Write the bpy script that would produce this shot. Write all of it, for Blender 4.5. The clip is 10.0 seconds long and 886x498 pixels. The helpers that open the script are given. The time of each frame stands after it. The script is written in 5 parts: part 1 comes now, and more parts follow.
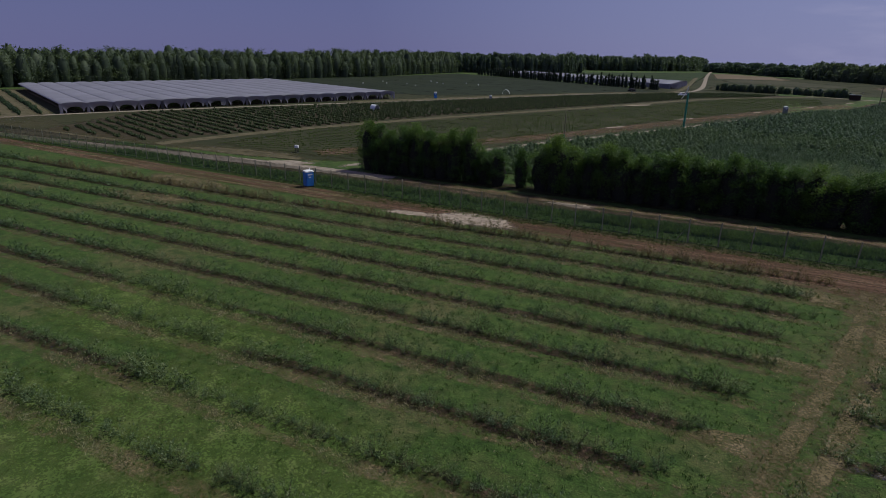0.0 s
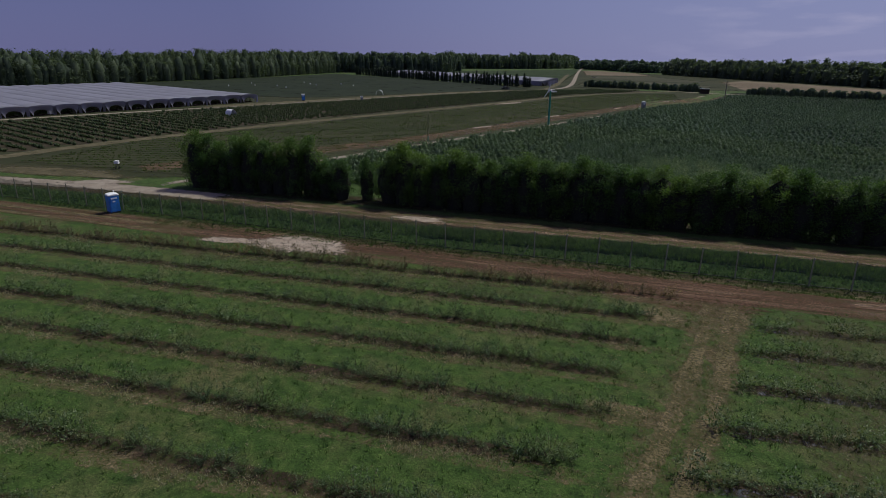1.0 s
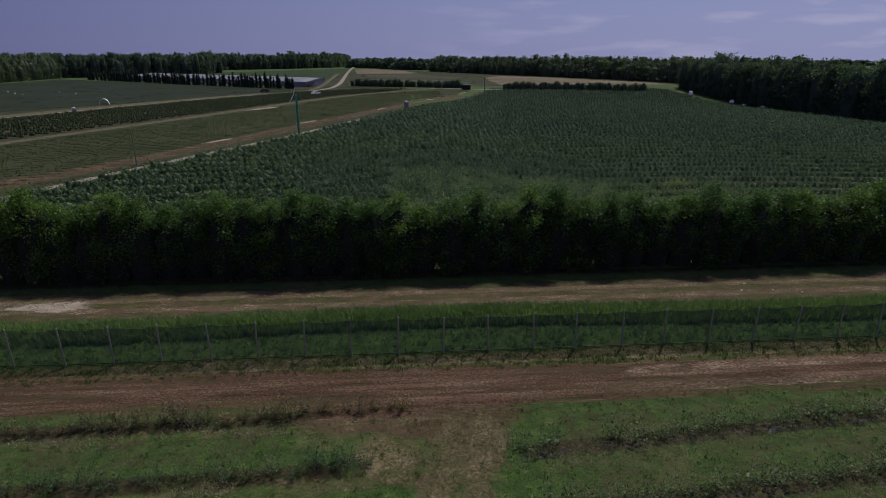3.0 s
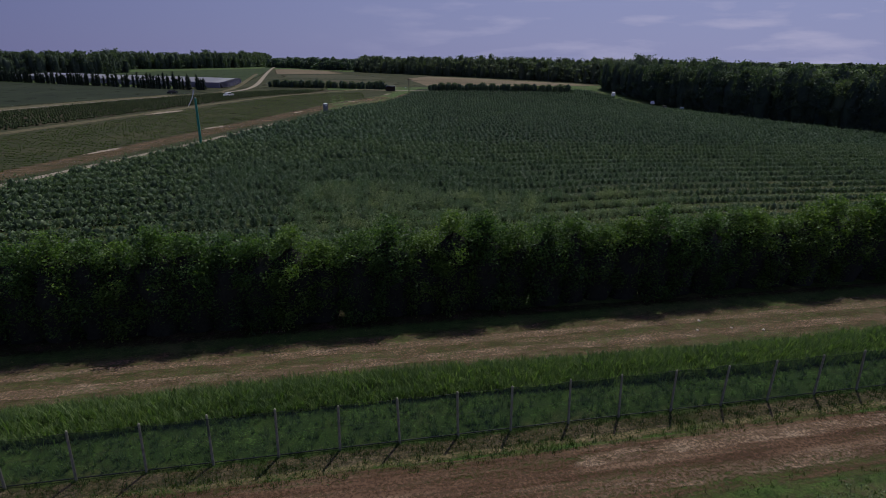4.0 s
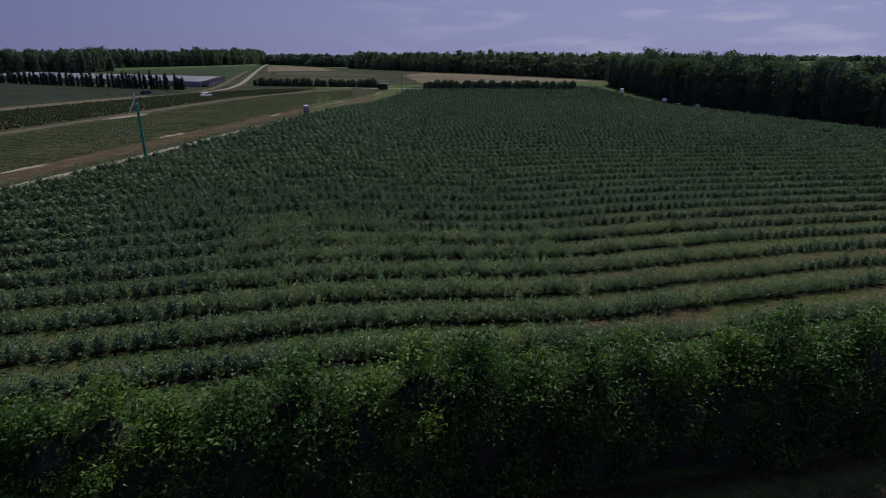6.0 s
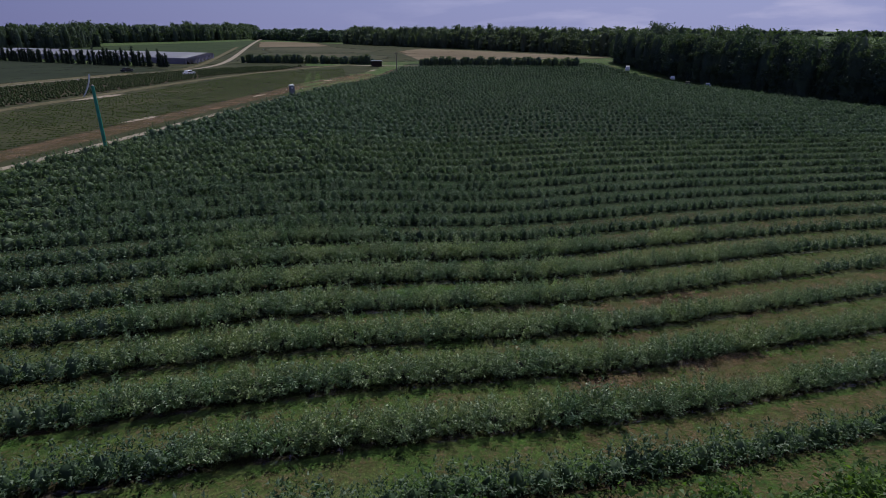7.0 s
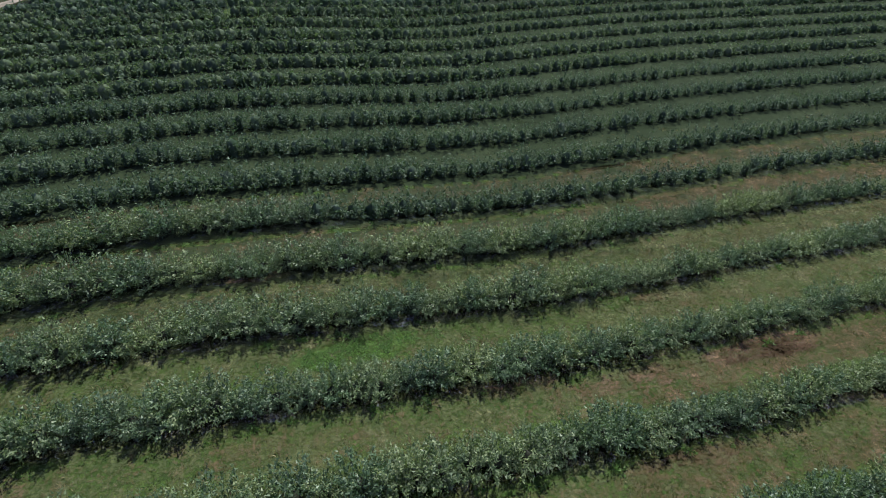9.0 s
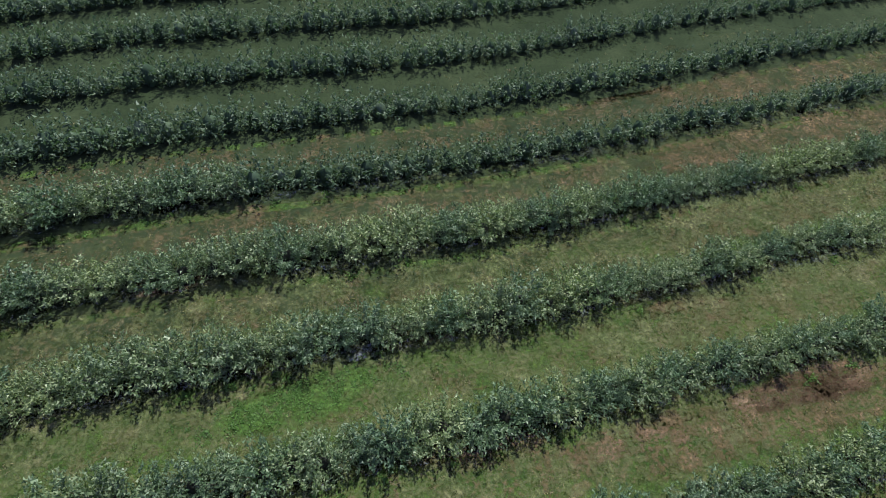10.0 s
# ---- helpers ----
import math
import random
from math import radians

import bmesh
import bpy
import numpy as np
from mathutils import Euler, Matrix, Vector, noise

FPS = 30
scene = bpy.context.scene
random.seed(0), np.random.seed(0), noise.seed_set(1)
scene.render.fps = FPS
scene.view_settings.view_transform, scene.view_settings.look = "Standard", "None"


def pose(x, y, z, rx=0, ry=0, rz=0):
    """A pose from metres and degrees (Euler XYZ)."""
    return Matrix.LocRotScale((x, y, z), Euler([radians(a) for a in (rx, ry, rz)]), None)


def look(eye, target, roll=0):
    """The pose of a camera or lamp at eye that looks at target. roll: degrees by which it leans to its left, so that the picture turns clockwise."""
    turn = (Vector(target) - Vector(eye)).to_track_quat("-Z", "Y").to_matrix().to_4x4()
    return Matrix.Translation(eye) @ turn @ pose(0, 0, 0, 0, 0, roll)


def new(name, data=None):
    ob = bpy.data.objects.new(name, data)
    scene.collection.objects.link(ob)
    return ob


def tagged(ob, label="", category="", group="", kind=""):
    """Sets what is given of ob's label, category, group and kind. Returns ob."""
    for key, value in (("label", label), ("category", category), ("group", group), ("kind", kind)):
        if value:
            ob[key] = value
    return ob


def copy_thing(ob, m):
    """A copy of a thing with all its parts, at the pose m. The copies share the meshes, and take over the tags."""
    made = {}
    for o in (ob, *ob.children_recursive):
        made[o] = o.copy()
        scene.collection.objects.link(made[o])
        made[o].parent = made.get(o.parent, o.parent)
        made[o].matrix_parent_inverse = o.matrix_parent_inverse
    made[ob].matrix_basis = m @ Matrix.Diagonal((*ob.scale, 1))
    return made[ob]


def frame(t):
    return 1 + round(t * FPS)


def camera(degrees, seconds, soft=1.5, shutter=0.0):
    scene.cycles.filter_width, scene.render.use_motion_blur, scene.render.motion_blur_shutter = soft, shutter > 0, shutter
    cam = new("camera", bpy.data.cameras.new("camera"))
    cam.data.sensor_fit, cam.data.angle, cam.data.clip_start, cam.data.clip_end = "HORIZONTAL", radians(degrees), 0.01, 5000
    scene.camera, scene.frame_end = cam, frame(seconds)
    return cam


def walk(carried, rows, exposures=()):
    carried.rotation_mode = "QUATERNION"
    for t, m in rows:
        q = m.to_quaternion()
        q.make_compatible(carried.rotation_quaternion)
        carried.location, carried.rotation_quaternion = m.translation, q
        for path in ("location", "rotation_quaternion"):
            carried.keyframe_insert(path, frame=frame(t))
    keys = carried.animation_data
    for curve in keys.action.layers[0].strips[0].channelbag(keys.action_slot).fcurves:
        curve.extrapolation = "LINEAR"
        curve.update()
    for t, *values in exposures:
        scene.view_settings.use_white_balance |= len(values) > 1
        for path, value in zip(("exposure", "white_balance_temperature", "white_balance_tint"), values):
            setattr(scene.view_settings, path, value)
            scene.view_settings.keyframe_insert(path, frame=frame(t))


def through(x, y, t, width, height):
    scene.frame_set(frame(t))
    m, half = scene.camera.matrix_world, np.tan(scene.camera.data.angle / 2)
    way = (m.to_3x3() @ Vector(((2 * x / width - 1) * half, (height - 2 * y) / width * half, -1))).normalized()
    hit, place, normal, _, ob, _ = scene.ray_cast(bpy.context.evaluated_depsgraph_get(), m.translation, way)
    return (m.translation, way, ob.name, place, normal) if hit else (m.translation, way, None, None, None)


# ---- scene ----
cam = camera(75.0, 10.0, 0.4)
PATH = [
    (0, (2.379, 2.062, 16.494), (1.505, 3.741, 15.847), 0.9),
    (0.5, (3.641, 6.446, 16.495), (2.917, 8.195, 15.849), 0.6),
    (1, (4.96, 11.039, 16.528), (4.411, 12.851, 15.883), 0.5),
    (1.5, (6.189, 15.56, 16.471), (5.801, 17.412, 15.826), 0.2),
    (2, (7.442, 19.965, 16.455), (7.229, 21.846, 15.81), 0.1),
    (2.5, (8.648, 24.131, 16.429), (8.597, 26.023, 15.784), -0.0),
    (3, (10.039, 28.275, 16.428), (10.163, 30.164, 15.781), -0.2),
    (3.2, (10.539, 29.895, 16.423), (10.73, 31.778, 15.774), -0.2),
    (4.3, (13.131, 38.86, 16.377), (13.499, 40.717, 15.732), 0.3),
    (4.5, (13.631, 40.558, 16.365), (13.996, 42.416, 15.72), 0.2),
    (5, (14.889, 44.923, 16.325), (15.248, 46.781, 15.679), 0.1),
    (5.5, (16.035, 49.193, 16.254), (16.389, 51.051, 15.602), -0.1),
    (6.8, (19.141, 60.741, 16.125), (19.49, 62.579, 15.417), -0.2),
    (7, (19.621, 62.491, 16.136), (19.97, 64.319, 15.404), -0.2),
    (7.5, (20.855, 66.787, 16.277), (21.198, 68.585, 15.471), -0.25),
    (8, (22.197, 71.362, 16.486), (22.53, 73.107, 15.566), -0.3),
    (8.5, (23.544, 75.677, 16.76), (23.864, 77.349, 15.71), -0.4),
    (9, (25.04, 80.21, 17.081), (25.339, 81.775, 15.872), -0.6),
    (9.5, (26.48, 84.396, 17.356), (26.747, 85.822, 15.979), -0.7),
    (10, (28.022, 88.754, 17.617), (28.236, 89.941, 16.021), -0.9),
]
EXPOSURES = [(0.0, -0.72, 6200, 4), (5.5, -0.68, 6200, 4), (7.0, -0.48, 6050, 4), (7.5, -0.26, 6000, 4), (8.5, 0.06, 6000, 3), (10.0, 0.47, 6000, 2)]
walk(cam, [(t, look(eye, target, roll)) for t, eye, target, roll in PATH], EXPOSURES)

# ---------------------------------------------------------------- world, sun, exposure
SUN_AZ, SUN_EL = 33.0, 58.0          # degrees from +y towards +x, and above the horizon
world = bpy.data.worlds.new("sky")
scene.world = world
world.use_nodes = True
wn, wl = world.node_tree.nodes, world.node_tree.links
wn.clear()
w_out = wn.new("ShaderNodeOutputWorld")
w_bg = wn.new("ShaderNodeBackground")
w_sky = wn.new("ShaderNodeTexSky")
w_sky.sky_type = "NISHITA"
w_sky.sun_disc = False
w_sky.sun_elevation = radians(SUN_EL)
w_sky.sun_rotation = radians(SUN_AZ)
w_sky.air_density, w_sky.dust_density, w_sky.ozone_density = 1.2, 0.1, 1.6
w_co = wn.new("ShaderNodeTexCoord")
w_map = wn.new("ShaderNodeMapping")
w_map.inputs["Scale"].default_value = (3.2, 3.2, 17.0)
w_noise = wn.new("ShaderNodeTexNoise")
w_noise.inputs["Scale"].default_value = 2.6
w_noise.inputs["Detail"].default_value = 7.0
w_ramp = wn.new("ShaderNodeValToRGB")
w_ramp.color_ramp.elements[0].position, w_ramp.color_ramp.elements[1].position = 0.50, 0.66
w_ramp.color_ramp.elements[0].color, w_ramp.color_ramp.elements[1].color = (0, 0, 0, 1), (0.75, 0.75, 0.75, 1)
w_mix = wn.new("ShaderNodeMixRGB")
w_mix.inputs[2].default_value = (13.2, 12.8, 17.2, 1)
wl.new(w_co.outputs["Generated"], w_map.inputs[0])
wl.new(w_map.outputs[0], w_noise.inputs["Vector"])
wl.new(w_noise.outputs[0], w_ramp.inputs[0])
w_haze = wn.new("ShaderNodeMixRGB")
w_haze.inputs[0].default_value = 0.86
w_dot = wn.new("ShaderNodeVectorMath")
w_dot.operation = "DOT_PRODUCT"
w_dot.inputs[1].default_value = (math.sin(radians(50)), math.cos(radians(50)), 0.25)
wl.new(w_co.outputs["Generated"], w_dot.inputs[0])
w_side = wn.new("ShaderNodeMapRange")
w_side.inputs[1].default_value, w_side.inputs[2].default_value = 0.62, 1.05
wl.new(w_dot.outputs["Value"], w_side.inputs[0])
w_cloud = wn.new("ShaderNodeMath")
w_cloud.operation = "MULTIPLY"
wl.new(w_ramp.outputs[0], w_cloud.inputs[0])
wl.new(w_side.outputs[0], w_cloud.inputs[1])
wl.new(w_cloud.outputs[0], w_mix.inputs[0])
w_glow = wn.new("ShaderNodeValToRGB")
w_glow.color_ramp.elements[0].position, w_glow.color_ramp.elements[1].position = 0.1, 1.0
w_glow.color_ramp.elements[0].color, w_glow.color_ramp.elements[1].color = (0.375, 0.40, 0.76, 1), (0.84, 0.89, 1.30, 1)
wl.new(w_dot.outputs["Value"], w_glow.inputs[0])
w_gain = wn.new("ShaderNodeMixRGB")
w_gain.blend_type = "MULTIPLY"
w_gain.inputs[0].default_value = 1.0
w_gain.inputs[2].default_value = (10.4, 10.6, 12.4, 1)
wl.new(w_glow.outputs[0], w_gain.inputs[1])
wl.new(w_gain.outputs[0], w_haze.inputs[2])
wl.new(w_sky.outputs[0], w_haze.inputs[1])
wl.new(w_haze.outputs[0], w_mix.inputs[1])
w_tint = wn.new("ShaderNodeMixRGB")
w_tint.blend_type = "MULTIPLY"
w_tint.inputs[0].default_value = 1.0
w_tint.inputs[2].default_value = (1.0, 0.95, 1.0, 1)
wl.new(w_mix.outputs[0], w_tint.inputs[1])
wl.new(w_tint.outputs[0], w_bg.inputs[0])
wl.new(w_bg.outputs[0], w_out.inputs[0])
w_bg.inputs[1].default_value = 0.05

sun = new("sun", bpy.data.lights.new("sun", "SUN"))
sun.data.energy, sun.data.angle, sun.data.color = 4.8, radians(0.55), (1.0, 0.95, 0.86)
s_dir = Vector((math.sin(radians(SUN_AZ)) * math.cos(radians(SUN_EL)), math.cos(radians(SUN_AZ)) * math.cos(radians(SUN_EL)), math.sin(radians(SUN_EL))))
sun.matrix_basis = look(s_dir * 100, (0, 0, 0))

rng = np.random.default_rng(7)

# ---------------------------------------------------------------- materials


def mat_base(name):
    m = bpy.data.materials.new(name)
    m.use_nodes = True
    nt = m.node_tree
    b = nt.nodes["Principled BSDF"]
    return m, nt, nt.nodes, nt.links, b


def ramp(nt, src, stops):
    r = nt.nodes.new("ShaderNodeValToRGB")
    e = r.color_ramp.elements
    while len(e) < len(stops):
        e.new(0.5)
    for el, (p, c) in zip(e, stops):
        el.position, el.color = p, (*c, 1)
    nt.links.new(src, r.inputs[0])
    return r.outputs[0]


def noise_tex(nt, scale, detail=4.0, stretch=None, rough=0.55):
    co = nt.nodes.new("ShaderNodeNewGeometry")
    src = co.outputs["Position"]
    if stretch:
        mp = nt.nodes.new("ShaderNodeMapping")
        mp.inputs["Scale"].default_value = stretch
        nt.links.new(src, mp.inputs[0])
        src = mp.outputs[0]
    n = nt.nodes.new("ShaderNodeTexNoise")
    n.inputs["Scale"].default_value, n.inputs["Detail"].default_value, n.inputs["Roughness"].default_value = scale, detail, rough
    nt.links.new(src, n.inputs["Vector"])
    return n.outputs[0]


def mixc(nt, fac, a, b, kind="MIX"):
    n = nt.nodes.new("ShaderNodeMixRGB")
    n.blend_type = kind
    for sock, val in ((n.inputs[0], fac), (n.inputs[1], a), (n.inputs[2], b)):
        if isinstance(val, (int, float)):
            sock.default_value = val
        elif isinstance(val, tuple):
            sock.default_value = (*val, 1)
        else:
            nt.links.new(val, sock)
    return n.outputs[0]


def calc(nt, op, a, b=0.0, clamp=False):
    n = nt.nodes.new("ShaderNodeMath")
    n.operation, n.use_clamp = op, clamp
    for sock, val in ((n.inputs[0], a), (n.inputs[1], b)):
        if isinstance(val, (int, float)):
            sock.default_value = val
        else:
            nt.links.new(val, sock)
    return n.outputs[0]


def bump(nt, height, b, strength=0.4, dist=0.05):
    n = nt.nodes.new("ShaderNodeBump")
    n.inputs["Strength"].default_value, n.inputs["Distance"].default_value = strength, dist
    nt.links.new(height, n.inputs["Height"])
    nt.links.new(n.outputs[0], b.inputs["Normal"])


def grass_mat(name, dark, mid, light, dry, dryness=0.5):
    """Mown grass: blades at hand size, tufts, and dry patches of several metres."""
    m, nt, N, L, b = mat_base(name)
    fine = noise_tex(nt, 9.0, 5.0, rough=0.75)
    tuft = noise_tex(nt, 1.3, 5.0, rough=0.65)
    big = noise_tex(nt, 0.11, 5.0, rough=0.6)
    streak = noise_tex(nt, 0.9, 4.0, (0.16, 1.3, 1.0), 0.6)
    c = ramp(nt, tuft, [(0.32, dark), (0.5, mid), (0.7, light)])
    c = mixc(nt, ramp(nt, streak, [(0.45, (0, 0, 0)), (0.75, (0.55, 0.55, 0.55))]), c, light)
    dmask = calc(nt, "MULTIPLY", ramp(nt, big, [(dryness, (0, 0, 0)), (dryness + 0.16, (1, 1, 1))]), ramp(nt, tuft, [(0.35, (0.1, 0.1, 0.1)), (0.62, (0.9, 0.9, 0.9))]))
    c = mixc(nt, dmask, c, dry)
    rust = noise_tex(nt, 0.55, 5.0, rough=0.7)
    c = mixc(nt, ramp(nt, rust, [(0.5, (0, 0, 0)), (0.70, (0.4, 0.4, 0.4))]), c, (dry[0] * 0.75, dry[1] * 0.7, dry[2] * 0.7))
    blade = noise_tex(nt, 26.0, 4.0, rough=0.8)
    c = mixc(nt, 0.8, c, ramp(nt, fine, [(0.32, (0.22, 0.24, 0.22)), (0.5, (0.95, 0.95, 0.95)), (0.68, (1.9, 1.85, 1.7))]), "MULTIPLY")
    c = mixc(nt, 0.8, c, ramp(nt, blade, [(0.32, (0.2, 0.22, 0.2)), (0.5, (0.95, 0.95, 0.95)), (0.68, (2.1, 2.0, 1.8))]), "MULTIPLY")
    L.new(c, b.inputs["Base Color"])
    b.inputs["Roughness"].default_value = 0.9
    b.inputs["Specular IOR Level"].default_value = 0.15
    bump(nt, mixc(nt, 0.5, fine, tuft), b, 0.9, 0.12)
    return m


def soil_mat(name, c1, c2, c3, cover=0.5, ragged=0.9, scale=0.8, stretch=None, rough=0.95):
    """A patch of bare ground or other growth that breaks up towards its rim (attribute fade: 0 at the rim, 1 inside)."""
    m, nt, N, L, b = mat_base(name)
    at = N.new("ShaderNodeAttribute")
    at.attribute_name = "fade"
    fine = noise_tex(nt, 7.0, 5.0, rough=0.7)
    mid = noise_tex(nt, scale, 6.0, stretch, 0.65)
    c = ramp(nt, mid, [(0.3, c1), (0.5, c2), (0.72, c3)])
    c = mixc(nt, 0.6, c, ramp(nt, fine, [(0.3, (0.45, 0.45, 0.45)), (0.52, (1, 1, 1)), (0.75, (1.45, 1.42, 1.35))]), "MULTIPLY")
    L.new(c, b.inputs["Base Color"])
    b.inputs["Roughness"].default_value = rough
    b.inputs["Specular IOR Level"].default_value = 0.12
    bump(nt, fine, b, 0.35, 0.05)
    n2 = noise_tex(nt, scale * 1.7 + 0.05, 7.0, stretch, 0.7)
    rim = calc(nt, "ADD", calc(nt, "MULTIPLY", at.outputs["Fac"], 1.0), calc(nt, "MULTIPLY", calc(nt, "SUBTRACT", n2, 0.5), 2.2))
    rim = calc(nt, "MULTIPLY", calc(nt, "SUBTRACT", rim, 0.30), 1.8, True)
    n3 = noise_tex(nt, scale * 0.5 + 0.02, 5.0, stretch, 0.6)
    gaps = mixc(nt, 0.45, mixc(nt, 0.5, n2, n3), fine)
    lo = cover - 0.5 + 0.5 - 0.10
    gaps = ramp(nt, gaps, [(lo * 1.0, (1 - min(1, ragged),) * 3), (lo + 0.16, (1, 1, 1))])
    a = calc(nt, "MULTIPLY", rim, gaps, True)
    tr = N.new("ShaderNodeBsdfTransparent")
    mx = N.new("ShaderNodeMixShader")
    L.new(a, mx.inputs[0])
    L.new(tr.outputs[0], mx.inputs[1])
    L.new(b.outputs[0], mx.inputs[2])
    L.new(mx.outputs[0], N["Material Output"].inputs[0])
    return m


def leaf_mat(name, dark, mid, light, through=0.3, rough=0.45, gloss=0.4, glow=(1.25, 1.35, 0.55)):
    """Leaves: each its own shade, light shining through."""
    m, nt, N, L, b = mat_base(name)
    g = N.new("ShaderNodeNewGeometry")
    oi = N.new("ShaderNodeObjectInfo")
    r = calc(nt, "ADD", calc(nt, "MULTIPLY", g.outputs["Random Per Island"], 0.75), calc(nt, "MULTIPLY", oi.outputs["Random"], 0.25))
    c = ramp(nt, r, [(0.08, dark), (0.5, mid), (0.95, light)])
    big = noise_tex(nt, 0.35, 3.0)
    c = mixc(nt, 0.55, c, ramp(nt, oi.outputs["Random"], [(0.1, (0.85, 1.0, 1.08)), (0.5, (1, 1, 1)), (0.9, (1.15, 1.08, 0.8))]), "MULTIPLY")
    c = mixc(nt, 0.5, c, ramp(nt, big, [(0.35, (0.7, 0.75, 0.75)), (0.65, (1.25, 1.2, 1.0))]), "MULTIPLY")
    L.new(c, b.inputs["Base Color"])
    b.inputs["Roughness"].default_value = rough
    b.inputs["Specular IOR Level"].default_value = gloss
    t = N.new("ShaderNodeBsdfTranslucent")
    L.new(mixc(nt, 1.0, c, glow, "MULTIPLY"), t.inputs[0])
    mx = N.new("ShaderNodeMixShader")
    mx.inputs[0].default_value = through
    L.new(b.outputs[0], mx.inputs[1])
    L.new(t.outputs[0], mx.inputs[2])
    L.new(mx.outputs[0], N["Material Output"].inputs[0])
    return m


def plain_mat(name, col, rough=0.6, metal=0.0, vary=0.25, scale=6.0, spec=0.4):
    m, nt, N, L, b = mat_base(name)
    n = noise_tex(nt, scale, 5.0)
    lo, hi = 1 - vary, 1 + vary
    L.new(mixc(nt, 1.0, col, ramp(nt, n, [(0.3, (lo, lo, lo)), (0.7, (hi, hi, hi))]), "MULTIPLY"), b.inputs["Base Color"])
    b.inputs["Roughness"].default_value, b.inputs["Metallic"].default_value = rough, metal
    b.inputs["Specular IOR Level"].default_value = spec
    bump(nt, n, b, 0.15, 0.02)
    return m


def net_mat(name, col, cover):
    m, nt, N, L, b = mat_base(name)
    L.new(mixc(nt, 0.6, col, ramp(nt, noise_tex(nt, 0.7, 4.0), [(0.3, (0.6, 0.6, 0.6)), (0.7, (1.3, 1.3, 1.3))]), "MULTIPLY"), b.inputs["Base Color"])
    b.inputs["Roughness"].default_value = 0.8
    tr = N.new("ShaderNodeBsdfTransparent")
    mx = N.new("ShaderNodeMixShader")
    L.new(ramp(nt, noise_tex(nt, 1.5, 3.0), [(0.3, (cover * 0.75,) * 3), (0.7, (cover * 1.2,) * 3)]), mx.inputs[0])
    L.new(tr.outputs[0], mx.inputs[1])
    L.new(b.outputs[0], mx.inputs[2])
    L.new(mx.outputs[0], N["Material Output"].inputs[0])
    return m


def film_mat(name, col, through):
    """Milky plastic film that lets part of the daylight in."""
    m, nt, N, L, b = mat_base(name)
    c = mixc(nt, 1.0, col, ramp(nt, noise_tex(nt, 0.12, 5.0), [(0.3, (0.88, 0.88, 0.88)), (0.7, (1.1, 1.1, 1.1))]), "MULTIPLY")
    L.new(c, b.inputs["Base Color"])
    b.inputs["Roughness"].default_value = 0.6
    t = N.new("ShaderNodeBsdfTranslucent")
    L.new(c, t.inputs[0])
    mx = N.new("ShaderNodeMixShader")
    mx.inputs[0].default_value = through
    L.new(b.outputs[0], mx.inputs[1])
    L.new(t.outputs[0], mx.inputs[2])
    L.new(mx.outputs[0], N["Material Output"].inputs[0])
    return m


M_GRASS = grass_mat("grass_sward", (0.021, 0.043, 0.0095), (0.039, 0.073, 0.015), (0.071, 0.109, 0.026), (0.120, 0.098, 0.050), 0.52)
M_DIRT = soil_mat("brown_dirt", (0.058, 0.032, 0.020), (0.108, 0.063, 0.040), (0.195, 0.130, 0.086), 0.50, 0.95, 1.6, (0.07, 1, 1))
M_SANDY = soil_mat("pale_sand", (0.225, 0.172, 0.130), (0.305, 0.245, 0.190), (0.390, 0.325, 0.260), 0.45, 0.85, 1.1)
M_RUT = soil_mat("wheel_rut", (0.135, 0.084, 0.054), (0.210, 0.142, 0.096), (0.310, 0.226, 0.160), 0.535, 1.0, 1.1, (0.4, 1, 1))
M_ROAD = soil_mat("sandy_road", (0.190, 0.152, 0.114), (0.260, 0.216, 0.168), (0.340, 0.290, 0.232), 0.38, 0.5, 0.5)
M_TRACK = soil_mat("grassy_track", (0.070, 0.064, 0.032), (0.105, 0.090, 0.050), (0.155, 0.130, 0.080), 0.42, 0.6, 0.4)
M_EDGE = soil_mat("dry_row_edge", (0.078, 0.070, 0.032), (0.130, 0.102, 0.053), (0.220, 0.172, 0.102), 0.56, 1.0, 0.9)
M_DRY = soil_mat("dry_grass", (0.085, 0.075, 0.034), (0.135, 0.108, 0.056), (0.205, 0.160, 0.094), 0.50, 1.0, 0.55)
M_REDDRY = soil_mat("dry_weeds", (0.076, 0.050, 0.029), (0.142, 0.091, 0.056), (0.240, 0.164, 0.108), 0.52, 1.0, 0.8, (0.3, 1, 1))
M_GRASSROAD = soil_mat("grassy_road", (0.060, 0.046, 0.025), (0.114, 0.078, 0.047), (0.190, 0.136, 0.090), 0.515, 0.98, 1.3, (0.5, 1, 1))
# Brown mulch, its tone deepened to carry the shadow at the row foot.
M_SHADED_MULCH = soil_mat("shaded_mulch", (0.019, 0.014, 0.009), (0.040, 0.028, 0.018), (0.110, 0.076, 0.048), 0.50, 1.0, 1.5)
M_GREY = soil_mat("mulch_film", (0.05, 0.055, 0.06), (0.10, 0.11, 0.12), (0.26, 0.27, 0.30), 0.60, 1.0, 1.5)
M_ALLEY = soil_mat("alley_weeds", (0.064, 0.088, 0.031), (0.096, 0.110, 0.045), (0.162, 0.152, 0.078), 0.545, 0.95, 1.1)
M_RUSTY = soil_mat("rusty_weeds", (0.066, 0.062, 0.027), (0.112, 0.080, 0.042), (0.190, 0.132, 0.080), 0.545, 1.0, 1.5)
M_RUSTALLEY = soil_mat("alley_rust", (0.074, 0.060, 0.028), (0.120, 0.086, 0.046), (0.200, 0.150, 0.092), 0.585, 1.0, 1.4)
